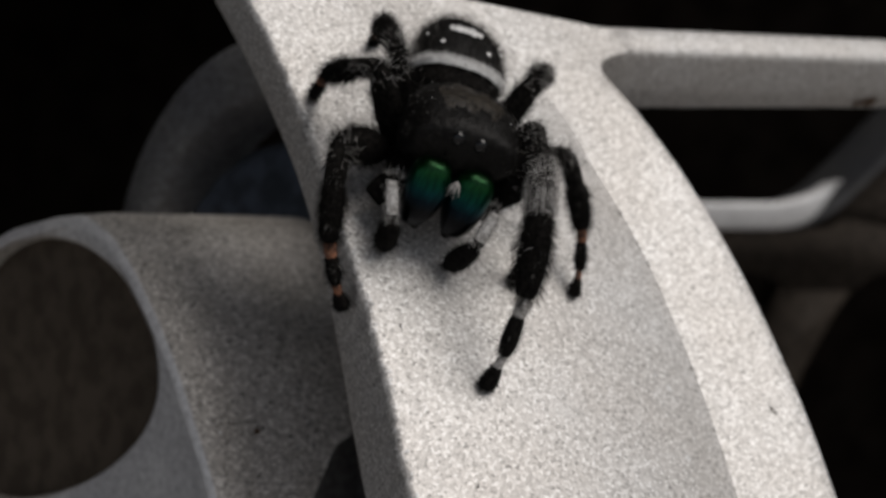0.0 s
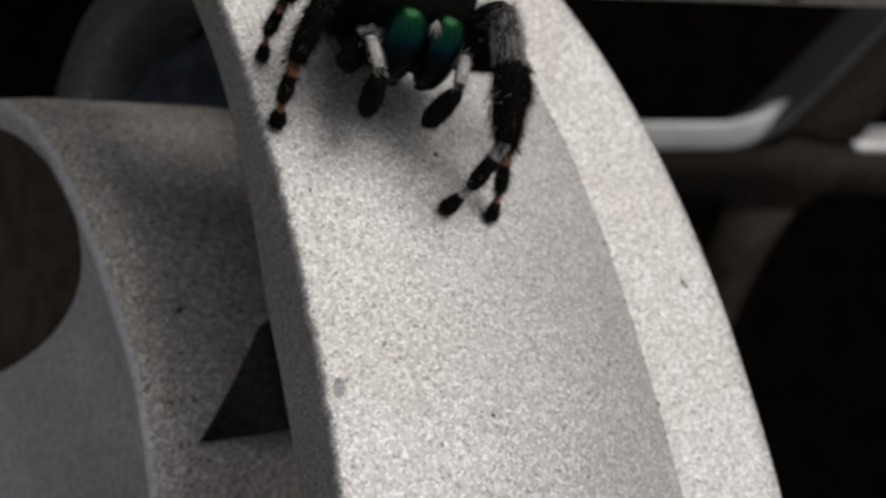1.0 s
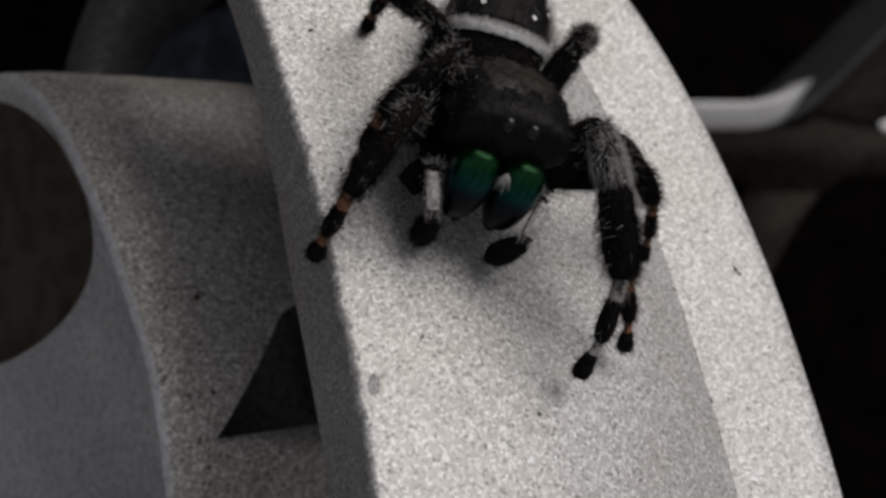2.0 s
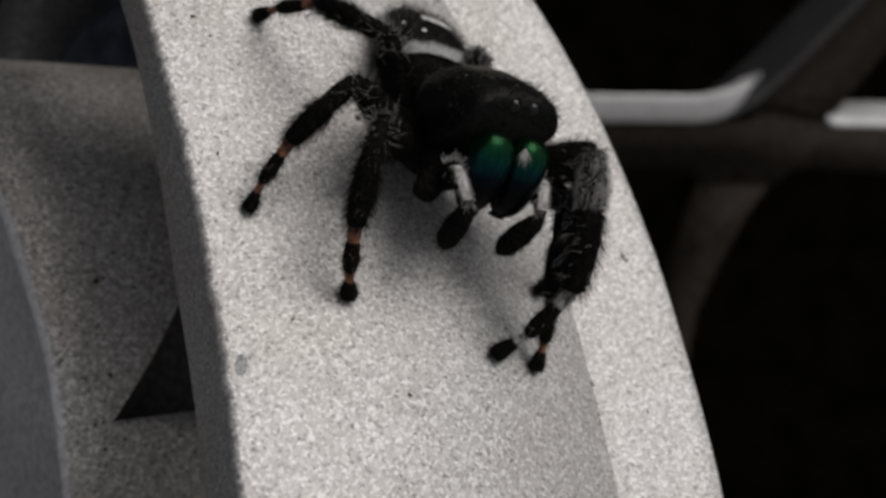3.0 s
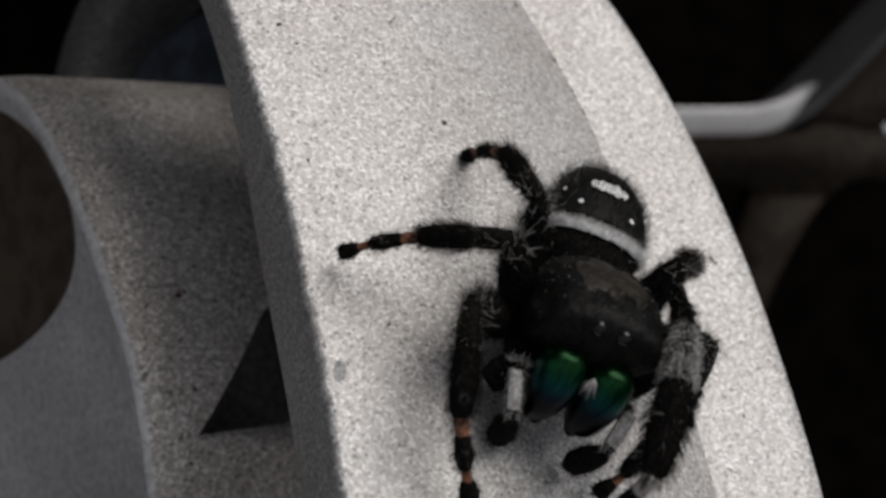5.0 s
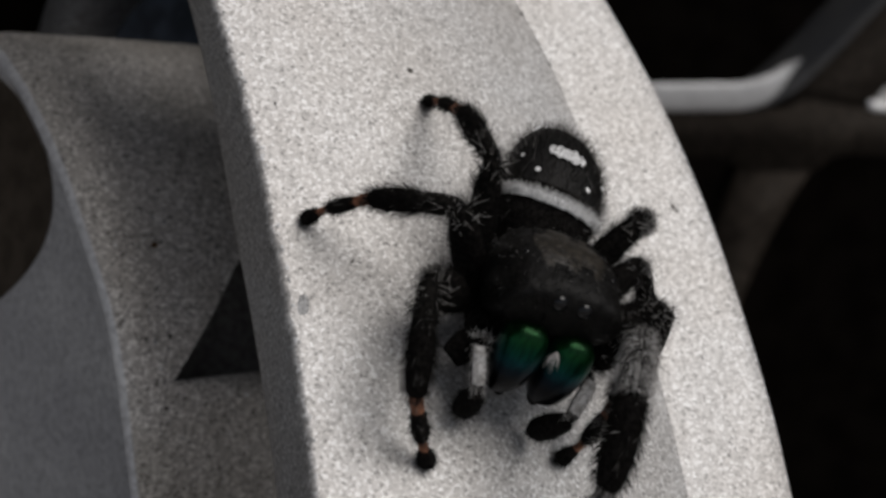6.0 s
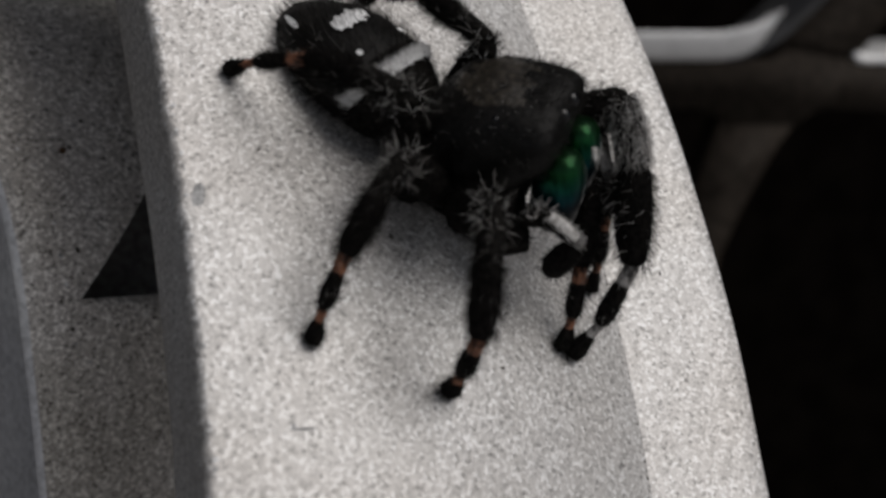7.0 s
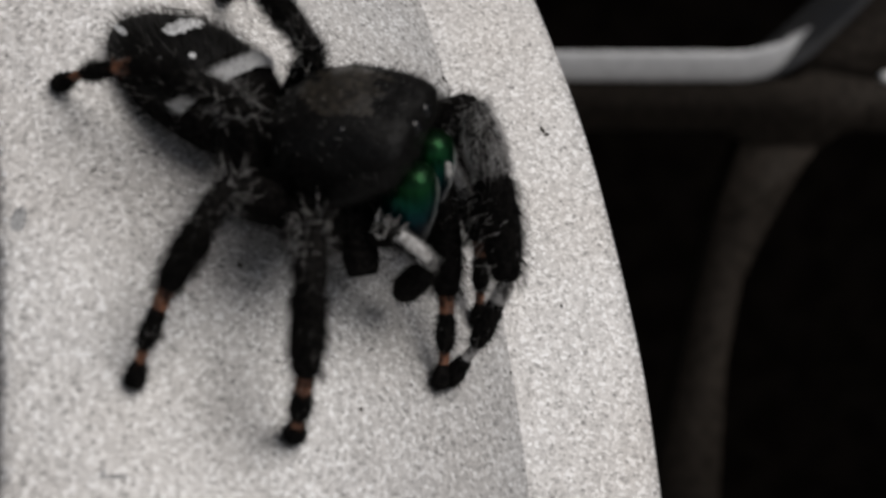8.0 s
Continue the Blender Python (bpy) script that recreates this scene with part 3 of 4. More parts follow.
def leg_part(kind, name, length, stout):
    s, front = stout, stout > 1.1
    fat = 1.12 if front else 0.98
    if kind == 0:
        bm = lathe([(-0.35, 0.2), (-0.2, 0.42 * s), (0.4, 0.62 * s), (length * 0.4, 0.80 * s), (length * 0.75, 0.68 * s), (length - 0.2, 0.5 * s), (length + 0.15, 0.3 * s)], 16, 1.15)
        fur(bm, 900, 0.5, lambda p, n: True, 0, (0, 1.0, 0), 0.011, seed=length, jitter=0.45)
        fur(bm, 120, 0.9, lambda p, n: n.z > 0.3, 0, (0, 0.6, 0.2), 0.011, seed=2, jitter=0.3)
        if front:
            fur(bm, 200, 0.42, lambda p, n: p.y > length * 0.6 and n.z > 0, 1, (0, 0.9, 0.1), 0.005, seed=3, jitter=0.5)
        else:
            fur(bm, 46, 0.85, lambda p, n: p.y > length * 0.84, 1, (0, 0.2, 0.1), 0.0085, seed=3, jitter=0.8)
        return part(name, bm, [FUR, WHITE])
    if kind == 1:
        bm = lathe([(-0.12, 0.3 * s), (0.08, 0.47 * s), (length * 0.5, 0.56 * s * fat), (length - 0.1, 0.52 * s * fat), (length + 0.12, 0.40 * s)], 16)
        if front:
            fur(bm, 750, 0.42, lambda p, n: n.z > 0.2 and p.y < length * 0.85, 1, (0, 0.8, 0), 0.008, seed=5, jitter=0.45)
            fur(bm, 1000, 0.40, lambda p, n: n.z < 0.3 and length * 0.15 < p.y < length * 0.95, 1, (0, 0.9, 0), 0.010, seed=15, jitter=0.4)
        else:
            fur(bm, 64, 0.75, lambda p, n: p.y < length * 0.6, 1, (0, 0.5, 0.1), 0.008, seed=5, jitter=0.6)
        fur(bm, 60, 0.45, lambda p, n: p.y > length * 0.3, 2, (0, 0.7, 0), 0.005, seed=4, jitter=0.45)
        fur(bm, 160 if front else 320, 0.8 if front else 0.5, lambda p, n: n.z <= 0.3, 0, (0, 0.6, 0), 0.012, seed=6, jitter=0.35)
        return part(name, bm, [FUR, WHITE, GREYHAIR])
    if kind == 2:
        bm = lathe([(-0.12, 0.38 * s), (0.1, 0.50 * s * fat), (length * 0.35, 0.56 * s * fat), (length * 0.7, 0.53 * s * fat), (length - 0.12, 0.42 * s), (length + 0.08, 0.22 * s)], 16, 1.1)
        fur(bm, 1100 if front else 800, 0.7 if front else 0.55, lambda p, n: True, 0, (0, 1.1, 0), 0.012, seed=7, jitter=0.4)
        fur(bm, 40 if front else 24, 0.45, lambda p, n: p.y < length * 0.8, 1, (0, 1.4, 0), 0.005, seed=13, jitter=0.35)
        if front:
            fur(bm, 60, 0.8, lambda p, n: n.z < -0.3, 2, (0, 0.6, 0), 0.009, seed=14, jitter=0.3)
        return part(name, bm, [FUR, GREYHAIR, WHITE])
    if kind == 3:
        bm = lathe([(-0.08, 0.2 * s), (0.1, 0.3 * s), (length * 0.33, 0.28 * s), (length * 0.45, 0.34 * s), (length * 0.8, 0.38 * s), (length - 0.1, 0.28 * s), (length + 0.05, 0.16 * s)], 12)
        paint(bm, 1, lambda p: p.y < length * (0.36 if front else 0.30))
        fur(bm, 260, 0.36, lambda p, n: p.y > length * 0.36, 0, (0, 0.6, 0), 0.011, seed=8)
        fur(bm, 110 if front else 60, 0.45 if front else 0.25, lambda p, n: p.y < length * 0.3, 1, (0, 0.7, 0), 0.010, seed=9)
        fur(bm, 30, 0.4, lambda p, n: True, 2, (0, 0.7, 0), 0.009, seed=12)
        return part(name, bm, [FUR, GREYHAIR if front else ORANGE, GREYHAIR])
    bm = lathe([(-0.06, 0.14 * s), (0.1, 0.2 * s), (length * 0.34, 0.22 * s), (length * 0.5, 0.32 * s), (length * 0.8, 0.43 * s), (length * 0.97, 0.36 * s), (length, 0.2 * s)], 12, 0.9)
    paint(bm, 1, lambda p: p.y < length * 0.26)
    fur(bm, 240, 0.26, lambda p, n: p.y > length * 0.36, 0, (0, 0.5, -0.2), 0.011, seed=10)
    fur(bm, 40, 0.22, lambda p, n: p.y < length * 0.3, 1, (0, 0.6, 0), 0.010, seed=11)
    return part(name, bm, [FUR, GREYHAIR if front else ORANGE])


def make_spider():
    sp = new("jumping_spider")
    tagged(sp, "black hairy jumping spider with green fangs and white spots", "spider")
    # head and thorax: a high boxy head that slopes off behind
    bm = blob([(-2.95, 0.5, 0.1, 1.0), (-2.75, 1.3, 0.6, 1.5), (-2.3, 2.05, 1.4, 1.9), (-1.6, 2.55, 2.15, 2.1), (-0.7, 2.85, 2.68, 2.2), (0.4, 2.95, 2.92, 2.1), (1.4, 2.92, 2.98, 1.5), (2.2, 2.82, 2.94, 0.7), (2.75, 2.7, 2.84, 0.1), (3.06, 2.48, 2.64, -0.2), (3.2, 2.0, 2.3, -0.45), (3.26, 0.9, 1.9, -0.8)], 44, 0.80, 0.72)
    bmesh.ops.subdivide_edges(bm, edges=bm.edges[:], cuts=2, use_grid_fill=True, smooth=0.6)
    for v in bm.verts:
        v.co += v.co.normalized() * (0.10 * noise.noise(v.co * 1.2) + 0.04 * noise.noise(v.co * 3.7) - 0.10 * math.exp(-((v.co.y + 0.9) / 0.3) ** 2) * (v.co.z > 1.4))
    # oval sheen on the dome, put in as a paler bronze colour
    paint(bm, 1, lambda p: p.z > 1.2 and (p.x / 1.8) ** 2 + ((p.y - 0.1) / 1.5) ** 2 < 1 + 0.9 * noise.noise(p * 1.9))
    fur(bm, 2600, 0.30, lambda p, n: not (p.z > 1.4 and (p.x / 1.6) ** 2 + ((p.y + 0.1) / 1.35) ** 2 < 1), 0, (0, 0.7, 0), 0.011, seed=21)
    fur(bm, 260, 0.22, lambda p, n: p.z > 0.3, 1, (0, 0.8, 0), 0.010, seed=23)
    fur(bm, 260, 0.55, lambda p, n: p.z > 1.9 and p.y > 1.2, 0, (0, 0.5, 0.3), 0.012, seed=24)
    fur(bm, 150, 0.3, lambda p, n: p.z > 0.9 and p.y < 2.6, 2, (0, 0.6, -0.2), 0.009, seed=22)
    cara = part("carapace", bm, [BLACK, BROWN, GREYHAIR], sp)
    for x, y, z, r in [(0.58, 2.96, 2.20, 0.42), (1.5, 2.70, 2.22, 0.26), (2.2, 1.9, 2.42, 0.09), (2.12, 0.75, 2.36, 0.18)]:
        for s in (-1, 1):
            e = bmesh.new()
            bmesh.ops.create_uvsphere(e, u_segments=16, v_segments=10, radius=r)
            part("eye", e, EYE, cara, "", Matrix.Translation((s * x * MM, y * MM, z * MM)))
    bm = blob([(-2.6, 0.4, 0.2, 0.2), (-2.0, 1.7, 0.6, 0.6), (0, 2.1, 0.6, 0.7), (1.6, 1.6, 0.6, 0.6), (2.2, 0.4, 0.2, 0.2)], 20)
    part("sternum", bm, FUR, sp, "", Matrix.Translation((0, -0.2 * MM, -2.5 * MM)))
    for k, (hx, hy) in HIPS.items():
        for s in (-1, 1):
            bm = lathe([(-0.2, 0.6), (0.2, 1.0), (1.0, 1.2), (1.8, 1.0), (2.2, 0.45)], 12)
            fur(bm, 60, 0.4, lambda p, n: True, 0, (0, 0.4, 0), 0.013, seed=60 + k)
            part("coxa", bm, FUR, sp, "", scaled(segment(mm(s * 0.6, hy * 0.8, -2.3), mm(s * (hx + 0.2), hy, HIP_Z), Vector((0, 0, 1)))))
    # abdomen
    bm = blob([(-4.3, 0.3, 0.2, 0.2), (-4.1, 0.9, 0.7, 0.6), (-3.4, 1.65, 1.3, 1.0), (-2.2, 2.25, 1.85, 1.3), (-0.6, 2.62, 2.2, 1.4), (1.0, 2.65, 2.2, 1.4), (2.3, 2.35, 1.9, 1.35), (3.2, 1.85, 1.4, 1.2), (3.8, 1.3, 0.95, 0.9), (4.25, 0.75, 0.5, 0.5), (4.4, 0.3, 0.2, 0.2)])
    paint(bm, 1, lambda p: p.z > 0.55 and p.y < 1.5)
    fur(bm, 2600, 0.6, lambda p, n: n.z > -0.6, 0, (0, -0.8, 0), 0.009, seed=31, jitter=0.35)
    fur(bm, 300, 0.55, lambda p, n: n.z > 0.1 and p.y < 1.7, 3, (0, -0.9, 0), 0.008, seed=34, jitter=0.3)
    fur(bm, 200, 0.95, lambda p, n: abs(p.x) > 1.6 and p.z > -0.9, 2, (0, -0.5, 0.1), 0.009, seed=32, jitter=0.4)
    abd = part("abdomen", bm, [FUR, BLACK, GREYHAIR, BROWN], sp)

    def on_top(y, a):
        """A point of the abdomen's skin at y, a degrees from the crown."""
        rows = [(-4.3, 0.3, 0.2), (-4.1, 0.9, 0.7), (-3.4, 1.65, 1.3), (-2.2, 2.25, 1.85), (-0.6, 2.62, 2.2), (1.0, 2.65, 2.2), (2.3, 2.35, 1.9), (3.2, 1.7, 1.3), (3.6, 0.9, 0.7), (3.7, 0.3, 0.2)]
        k = max(i for i in range(len(rows) - 1) if rows[i][0] <= y)
        f = (y - rows[k][0]) / (rows[k + 1][0] - rows[k][0])
        w, t = (rows[k][j] + f * (rows[k + 1][j] - rows[k][j]) for j in (1, 2))
        c, s = math.sin(radians(a)), math.cos(radians(a))
        return mm(w * math.copysign(abs(c) ** 0.85, c), y, 0.30 + (t - 0.18) * abs(s) ** 0.9)

    def patch(y0, y1, half, steps=10, lift=0.05, ragged=0.12, arch=0.0):
        rows = []
        for k in range(steps + 1):
            a = -half + 2 * half * k / steps
            wob = 1 + ragged * noise.noise((a * 0.3, y0, 5))
            e = math.sqrt(max(0.06, 1 - (a / half) ** 4)) if arch == 0 else 1
            ym, yh = (y0 + y1) / 2 - arch * (a / half) ** 2, (y1 - y0) / 2 * e * wob
            row = []
            for q in (-1, -0.6, 0, 0.6, 1):
                p = on_top(max(-4.2, min(3.6, ym + yh * q)), a)
                row.append(p * (1 + lift / p.length * (1 - 0.9 * abs(q) ** 3)))
            rows.append(row)
        return grid_mesh(rows, False)

    band = patch(1.62, 2.08, 80, 44, 0.10, 0.35, 0.5)
    fur(band, 1500, 0.34, lambda p, n: True, 0, (0, -0.7, 0.1), 0.009, seed=33, jitter=0.4)
    part("white_band", band, SPOT, abd, "band of white hair")
    part("white_spot", patch(-1.62, -0.80, 19, 26, 0.06, 0.6), SPOT, abd, "large white spot")
    for s in (-1, 1):
        for y, a, half, long in ((-2.7, 46, 4.5, 1.0), (0.5, 24, 3, 0.28), (-0.3, 46, 2.4, 0.24)):
            rows = []
            for k in range(7):
                q = k / 3 - 1
                rows.append([on_top(y + long / 2 * math.sqrt(max(0.05, 1 - q * q)) * f, s * (a + half * q)) * 1.07 for f in (-1, 0, 1)])
            part("small_spot", grid_mesh(rows, False), SPOT, abd, "small white spot")
    for s in (-1, 0, 1):
        part("spinneret", lathe([(0, 0.22), (0.35, 0.2), (0.7, 0.06)], 8), FUR, abd, "", pose(s * 0.28 * MM, -4.15 * MM, -0.15 * MM, 0, 0, 180))
    # fangs' bases and the white tuft between them
    for s in (-1, 1):
        bm = blob([(-1.0, 0.35, 0.9, 1.2), (-0.7, 0.85, 1.5, 2.0), (-0.1, 1.10, 1.75, 2.4), (0.5, 1.08, 1.75, 2.35), (0.85, 0.92, 1.55, 2.05), (1.05, 0.6, 1.1, 1.4), (1.12, 0.2, 0.4, 0.5)], 28, 0.72, 0.62)
        for v in bm.verts:
            low = smoothstep(0.2, -2.4, v.co.z)
            v.co.x = v.co.x * (1 - 0.26 * low) + s * 0.10 * low
            v.co.y -= 0.35 * low
            v.co += v.co.normalized() * 0.05 * noise.noise(v.co * 2.2)
        ch = part("chelicera", bm, GREEN, sp, "iridescent green and blue fang base", pose(s * 1.08 * MM, 3.42 * MM, -0.82 * MM, 8, s * 3, 0))
        part("fang", lathe([(0, 0.3), (0.5, 0.24), (1.0, 0.05)], 8), BLACK, ch, "", pose(-s * 0.1 * MM, 0.1 * MM, -2.2 * MM, -20, 0, 180))
    tuft = bmesh.new()
    bmesh.ops.create_icosphere(tuft, subdivisions=2, radius=0.09)
    fur(tuft, 26, 0.62, lambda p, n: n.y > -0.2, 0, (0, 0.5, -1.6), 0.022, seed=41, jitter=0.25)
    part("tuft", tuft, WHITE, sp, "tuft of white hair", pose(0, 4.40 * MM, 0.62 * MM))
    # palps
    for s in (-1, 1):
        j = [mm(s * 2.0, 2.0, -2.2), mm(s * 2.75, 3.6, -1.15), mm(s * 2.25, 4.95, -2.5), mm(s * 1.7, 3.65, -5.4)]
        up = Vector((0, 0.5, 1)).normalized()
        seg = [segment(p, q, up) for p, q in zip(j, j[1:])]
        bm = lathe([(-0.1, 0.3), (0.2, 0.5), (1.2, 0.5), (1.8, 0.42), (2.0, 0.2)], 12)
        fur(bm, 90, 0.4, lambda p, n: True, 0, (0, 0.4, 0), 0.014, seed=43)
        fur(bm, 90, 0.5, lambda p, n: p.y > 1.0 and n.z > 0.2, 1, (0, 0.7, 0), 0.014, seed=46)
        palp = part("pedipalp", bm, [FUR, WHITE], sp, "", scaled(seg[0]))
        bm = lathe([(-0.1, 0.22), (0.15, 0.32), (1.0, 0.35), (1.6, 0.32), (1.95, 0.22)], 16)
        paint(bm, 1, lambda p: p.z > 0.12 and p.y < 1.5)
        fur(bm, 300, 0.3, lambda p, n: n.z > 0.0, 1, (0, 0.9, 0), 0.007, seed=44, jitter=0.35)
        fur(bm, 90, 0.3, lambda p, n: n.z <= 0.1, 0, (0, 0.8, 0), 0.010, seed=47, jitter=0.35)
        part("white_joint", bm, [FUR, WHITE], palp, "white-haired joint", scaled(seg[0].inverted() @ seg[1]))
        bm = lathe([(-0.1, 0.22), (0.25, 0.44), (1.3, 0.60), (2.3, 0.56), (2.75, 0.36), (2.95, 0.12)], 16)
        fur(bm, 420, 0.30, lambda p, n: True, 0, (0, 0.6, 0), 0.010, seed=45)
        part("palp_tip", bm, FUR, palp, "", scaled(seg[0].inverted() @ seg[2]))
    # legs; the first one on its right is only a stump
    legs = {}
    for side in ("R", "L"):
        for k in (1, 2, 3, 4):
            sizes, stout = LEG_SIZES[k]
            if side == "R" and k == 1:
                bm = lathe([(-0.3, 0.3), (0.2, 0.62), (1.0, 0.72), (1.5, 0.64), (1.72, 0.56), (1.78, 0.46), (1.74, 0.15)], 16)
                fur(bm, 80, 0.45, lambda p, n: p.y < 1.5, 0, (0, 0.4, 0), 0.012, seed=51)
                part("leg_stump", bm, FUR, sp, "stump of a lost leg", scaled(segment(mm(2.2, 1.8, -2.0), mm(3.3, 2.7, -3.4), Vector((0, 0, 1)))))
                continue
            femur = leg_part(0, "leg", sizes[0], stout)
            femur.parent = sp
            rest = []
            for j, name in enumerate(("patella", "tibia", "metatarsus", "tarsus"), 1):
                p = leg_part(j, name, sizes[j], stout)
                p.parent = femur
                rest.append(p)
            legs[side + str(k)] = (femur, rest, sizes)
    return sp, abd, legs


# ---- how it walks: body rows of t, x, y, z, heading, pitch, roll on the spoke's face, then the abdomen's swing, dip and tilt ----
BODY_A = [(0, 3.8, 19.2, 4.6, 158.5, 12.4, -6.9, -1.2, -4.3, 3.6), (0.3, 3.6, 18, 4.5, 157.1, 12.1, -5, -6.6, -5.6, 2.6), (0.5, 5.9, 17.8, 5.8, 182.2, 26.5, 5.3, -20.6, -4.5, -4), (0.7, 6.7, 18.7, 5.4, 179.9, 28.6, 3.3, -18.8, -7.9, -2.5), (1, 6, 19.6, 4.9, 175.1, 31.3, 0.3, -15, -13, -0.2), (1.2, 3.8, 17.9, 4.7, 140.1, 14.4, -7.7, -8, -13, 5.4)]
BODY_B = [(1.6, 4.5, 14.7, 4.8, 148.5, 11.5, -6.7, -6.1, -13.6, 4.7), (2, 6.8, 10.9, 5, 160.9, 11.6, -5.8, -5.1, -14.1, 4), (2.3, 8.1, 9.2, 5.1, 171.6, 12.6, -5.1, -6.2, -14.5, 3.4), (2.5, 10.4, 9, 5.2, 185.4, 18.4, 6.3, -10.6, -8.7, -4.4), (2.7, 11.6, 9.5, 4.3, 182.6, 23.3, -1, -6.8, -15.2, 1.4), (3, 12.6, 10.6, 4.9, 182.9, 33.1, 7.8, -9.6, -14.6, -4.5)]
BODY_C = [(3.3, 9.9, 9.8, 4.8, 166.3, 31.1, -0.9, -8.8, -15.9, -0.4), (3.5, 9.7, 10.2, 4.9, 154.7, 29.7, -3.9, -9.9, -13, 1.7), (3.7, 7.7, 9.6, 4.7, 145.3, 21.3, -7.1, -18.8, -4.6, 4.3), (4, 6.3, 7, 5.6, 134.9, 21.2, -14.3, -11.5, -18.7, 8.1), (4.2, 10.5, 6.8, 4.6, 127.4, 25.6, -9.3, -14.4, -12.7, 5.9), (4.6, 10.9, 4, 4.6, 140, 20.2, -7.7, -10.2, -11.2, 4.9)]
BODY_D = [(5, 10.6, 0.1, 4.7, 151.5, 15.7, -6, -6, -9.7, 3.9), (5.3, 10.3, -1.7, 4.7, 154.7, 14.9, -4.8, -4.9, -8.6, 3.2), (5.5, 10.3, -1.7, 4.8, 155.4, 15, -4, -4.6, -7.8, 2.6), (5.6, 10.3, -1.7, 4.8, 155.4, 14.9, -4, -5.3, -9, 2.7), (6, 10.1, -1.6, 4.7, 157.3, 14.6, -4.1, -9.5, -13.5, 2.8)]
BODY_E = [(6.2, 11.9, -0.8, 4.2, 189.1, 32.2, 7, 4.3, -18.9, -4.4), (6.4, 11.9, 0.7, 4.5, 207.9, 35.1, 9.6, -8.8, -21.5, -6.8), (6.5, 11.5, 0.7, 4.7, 212.2, 34.9, 10.8, -14.2, -22.8, -8), (6.7, 11.3, 0.7, 5, 215.6, 34.4, 5.3, -24.1, -19, -4.4), (7, 11.8, 1.1, 4.4, 230.8, 28.6, 5.2, -16.8, -13.8, -3.6), (7.5, 11.8, 1.5, 4.1, 234.8, 25.2, 8, -18.6, -10.4, -5.6), (8, 11.7, 1.7, 3.9, 236.8, 22.8, 10.8, -18.4, -7.1, -7.6)]
BODY = BODY_A + BODY_B + BODY_C + BODY_D + BODY_E
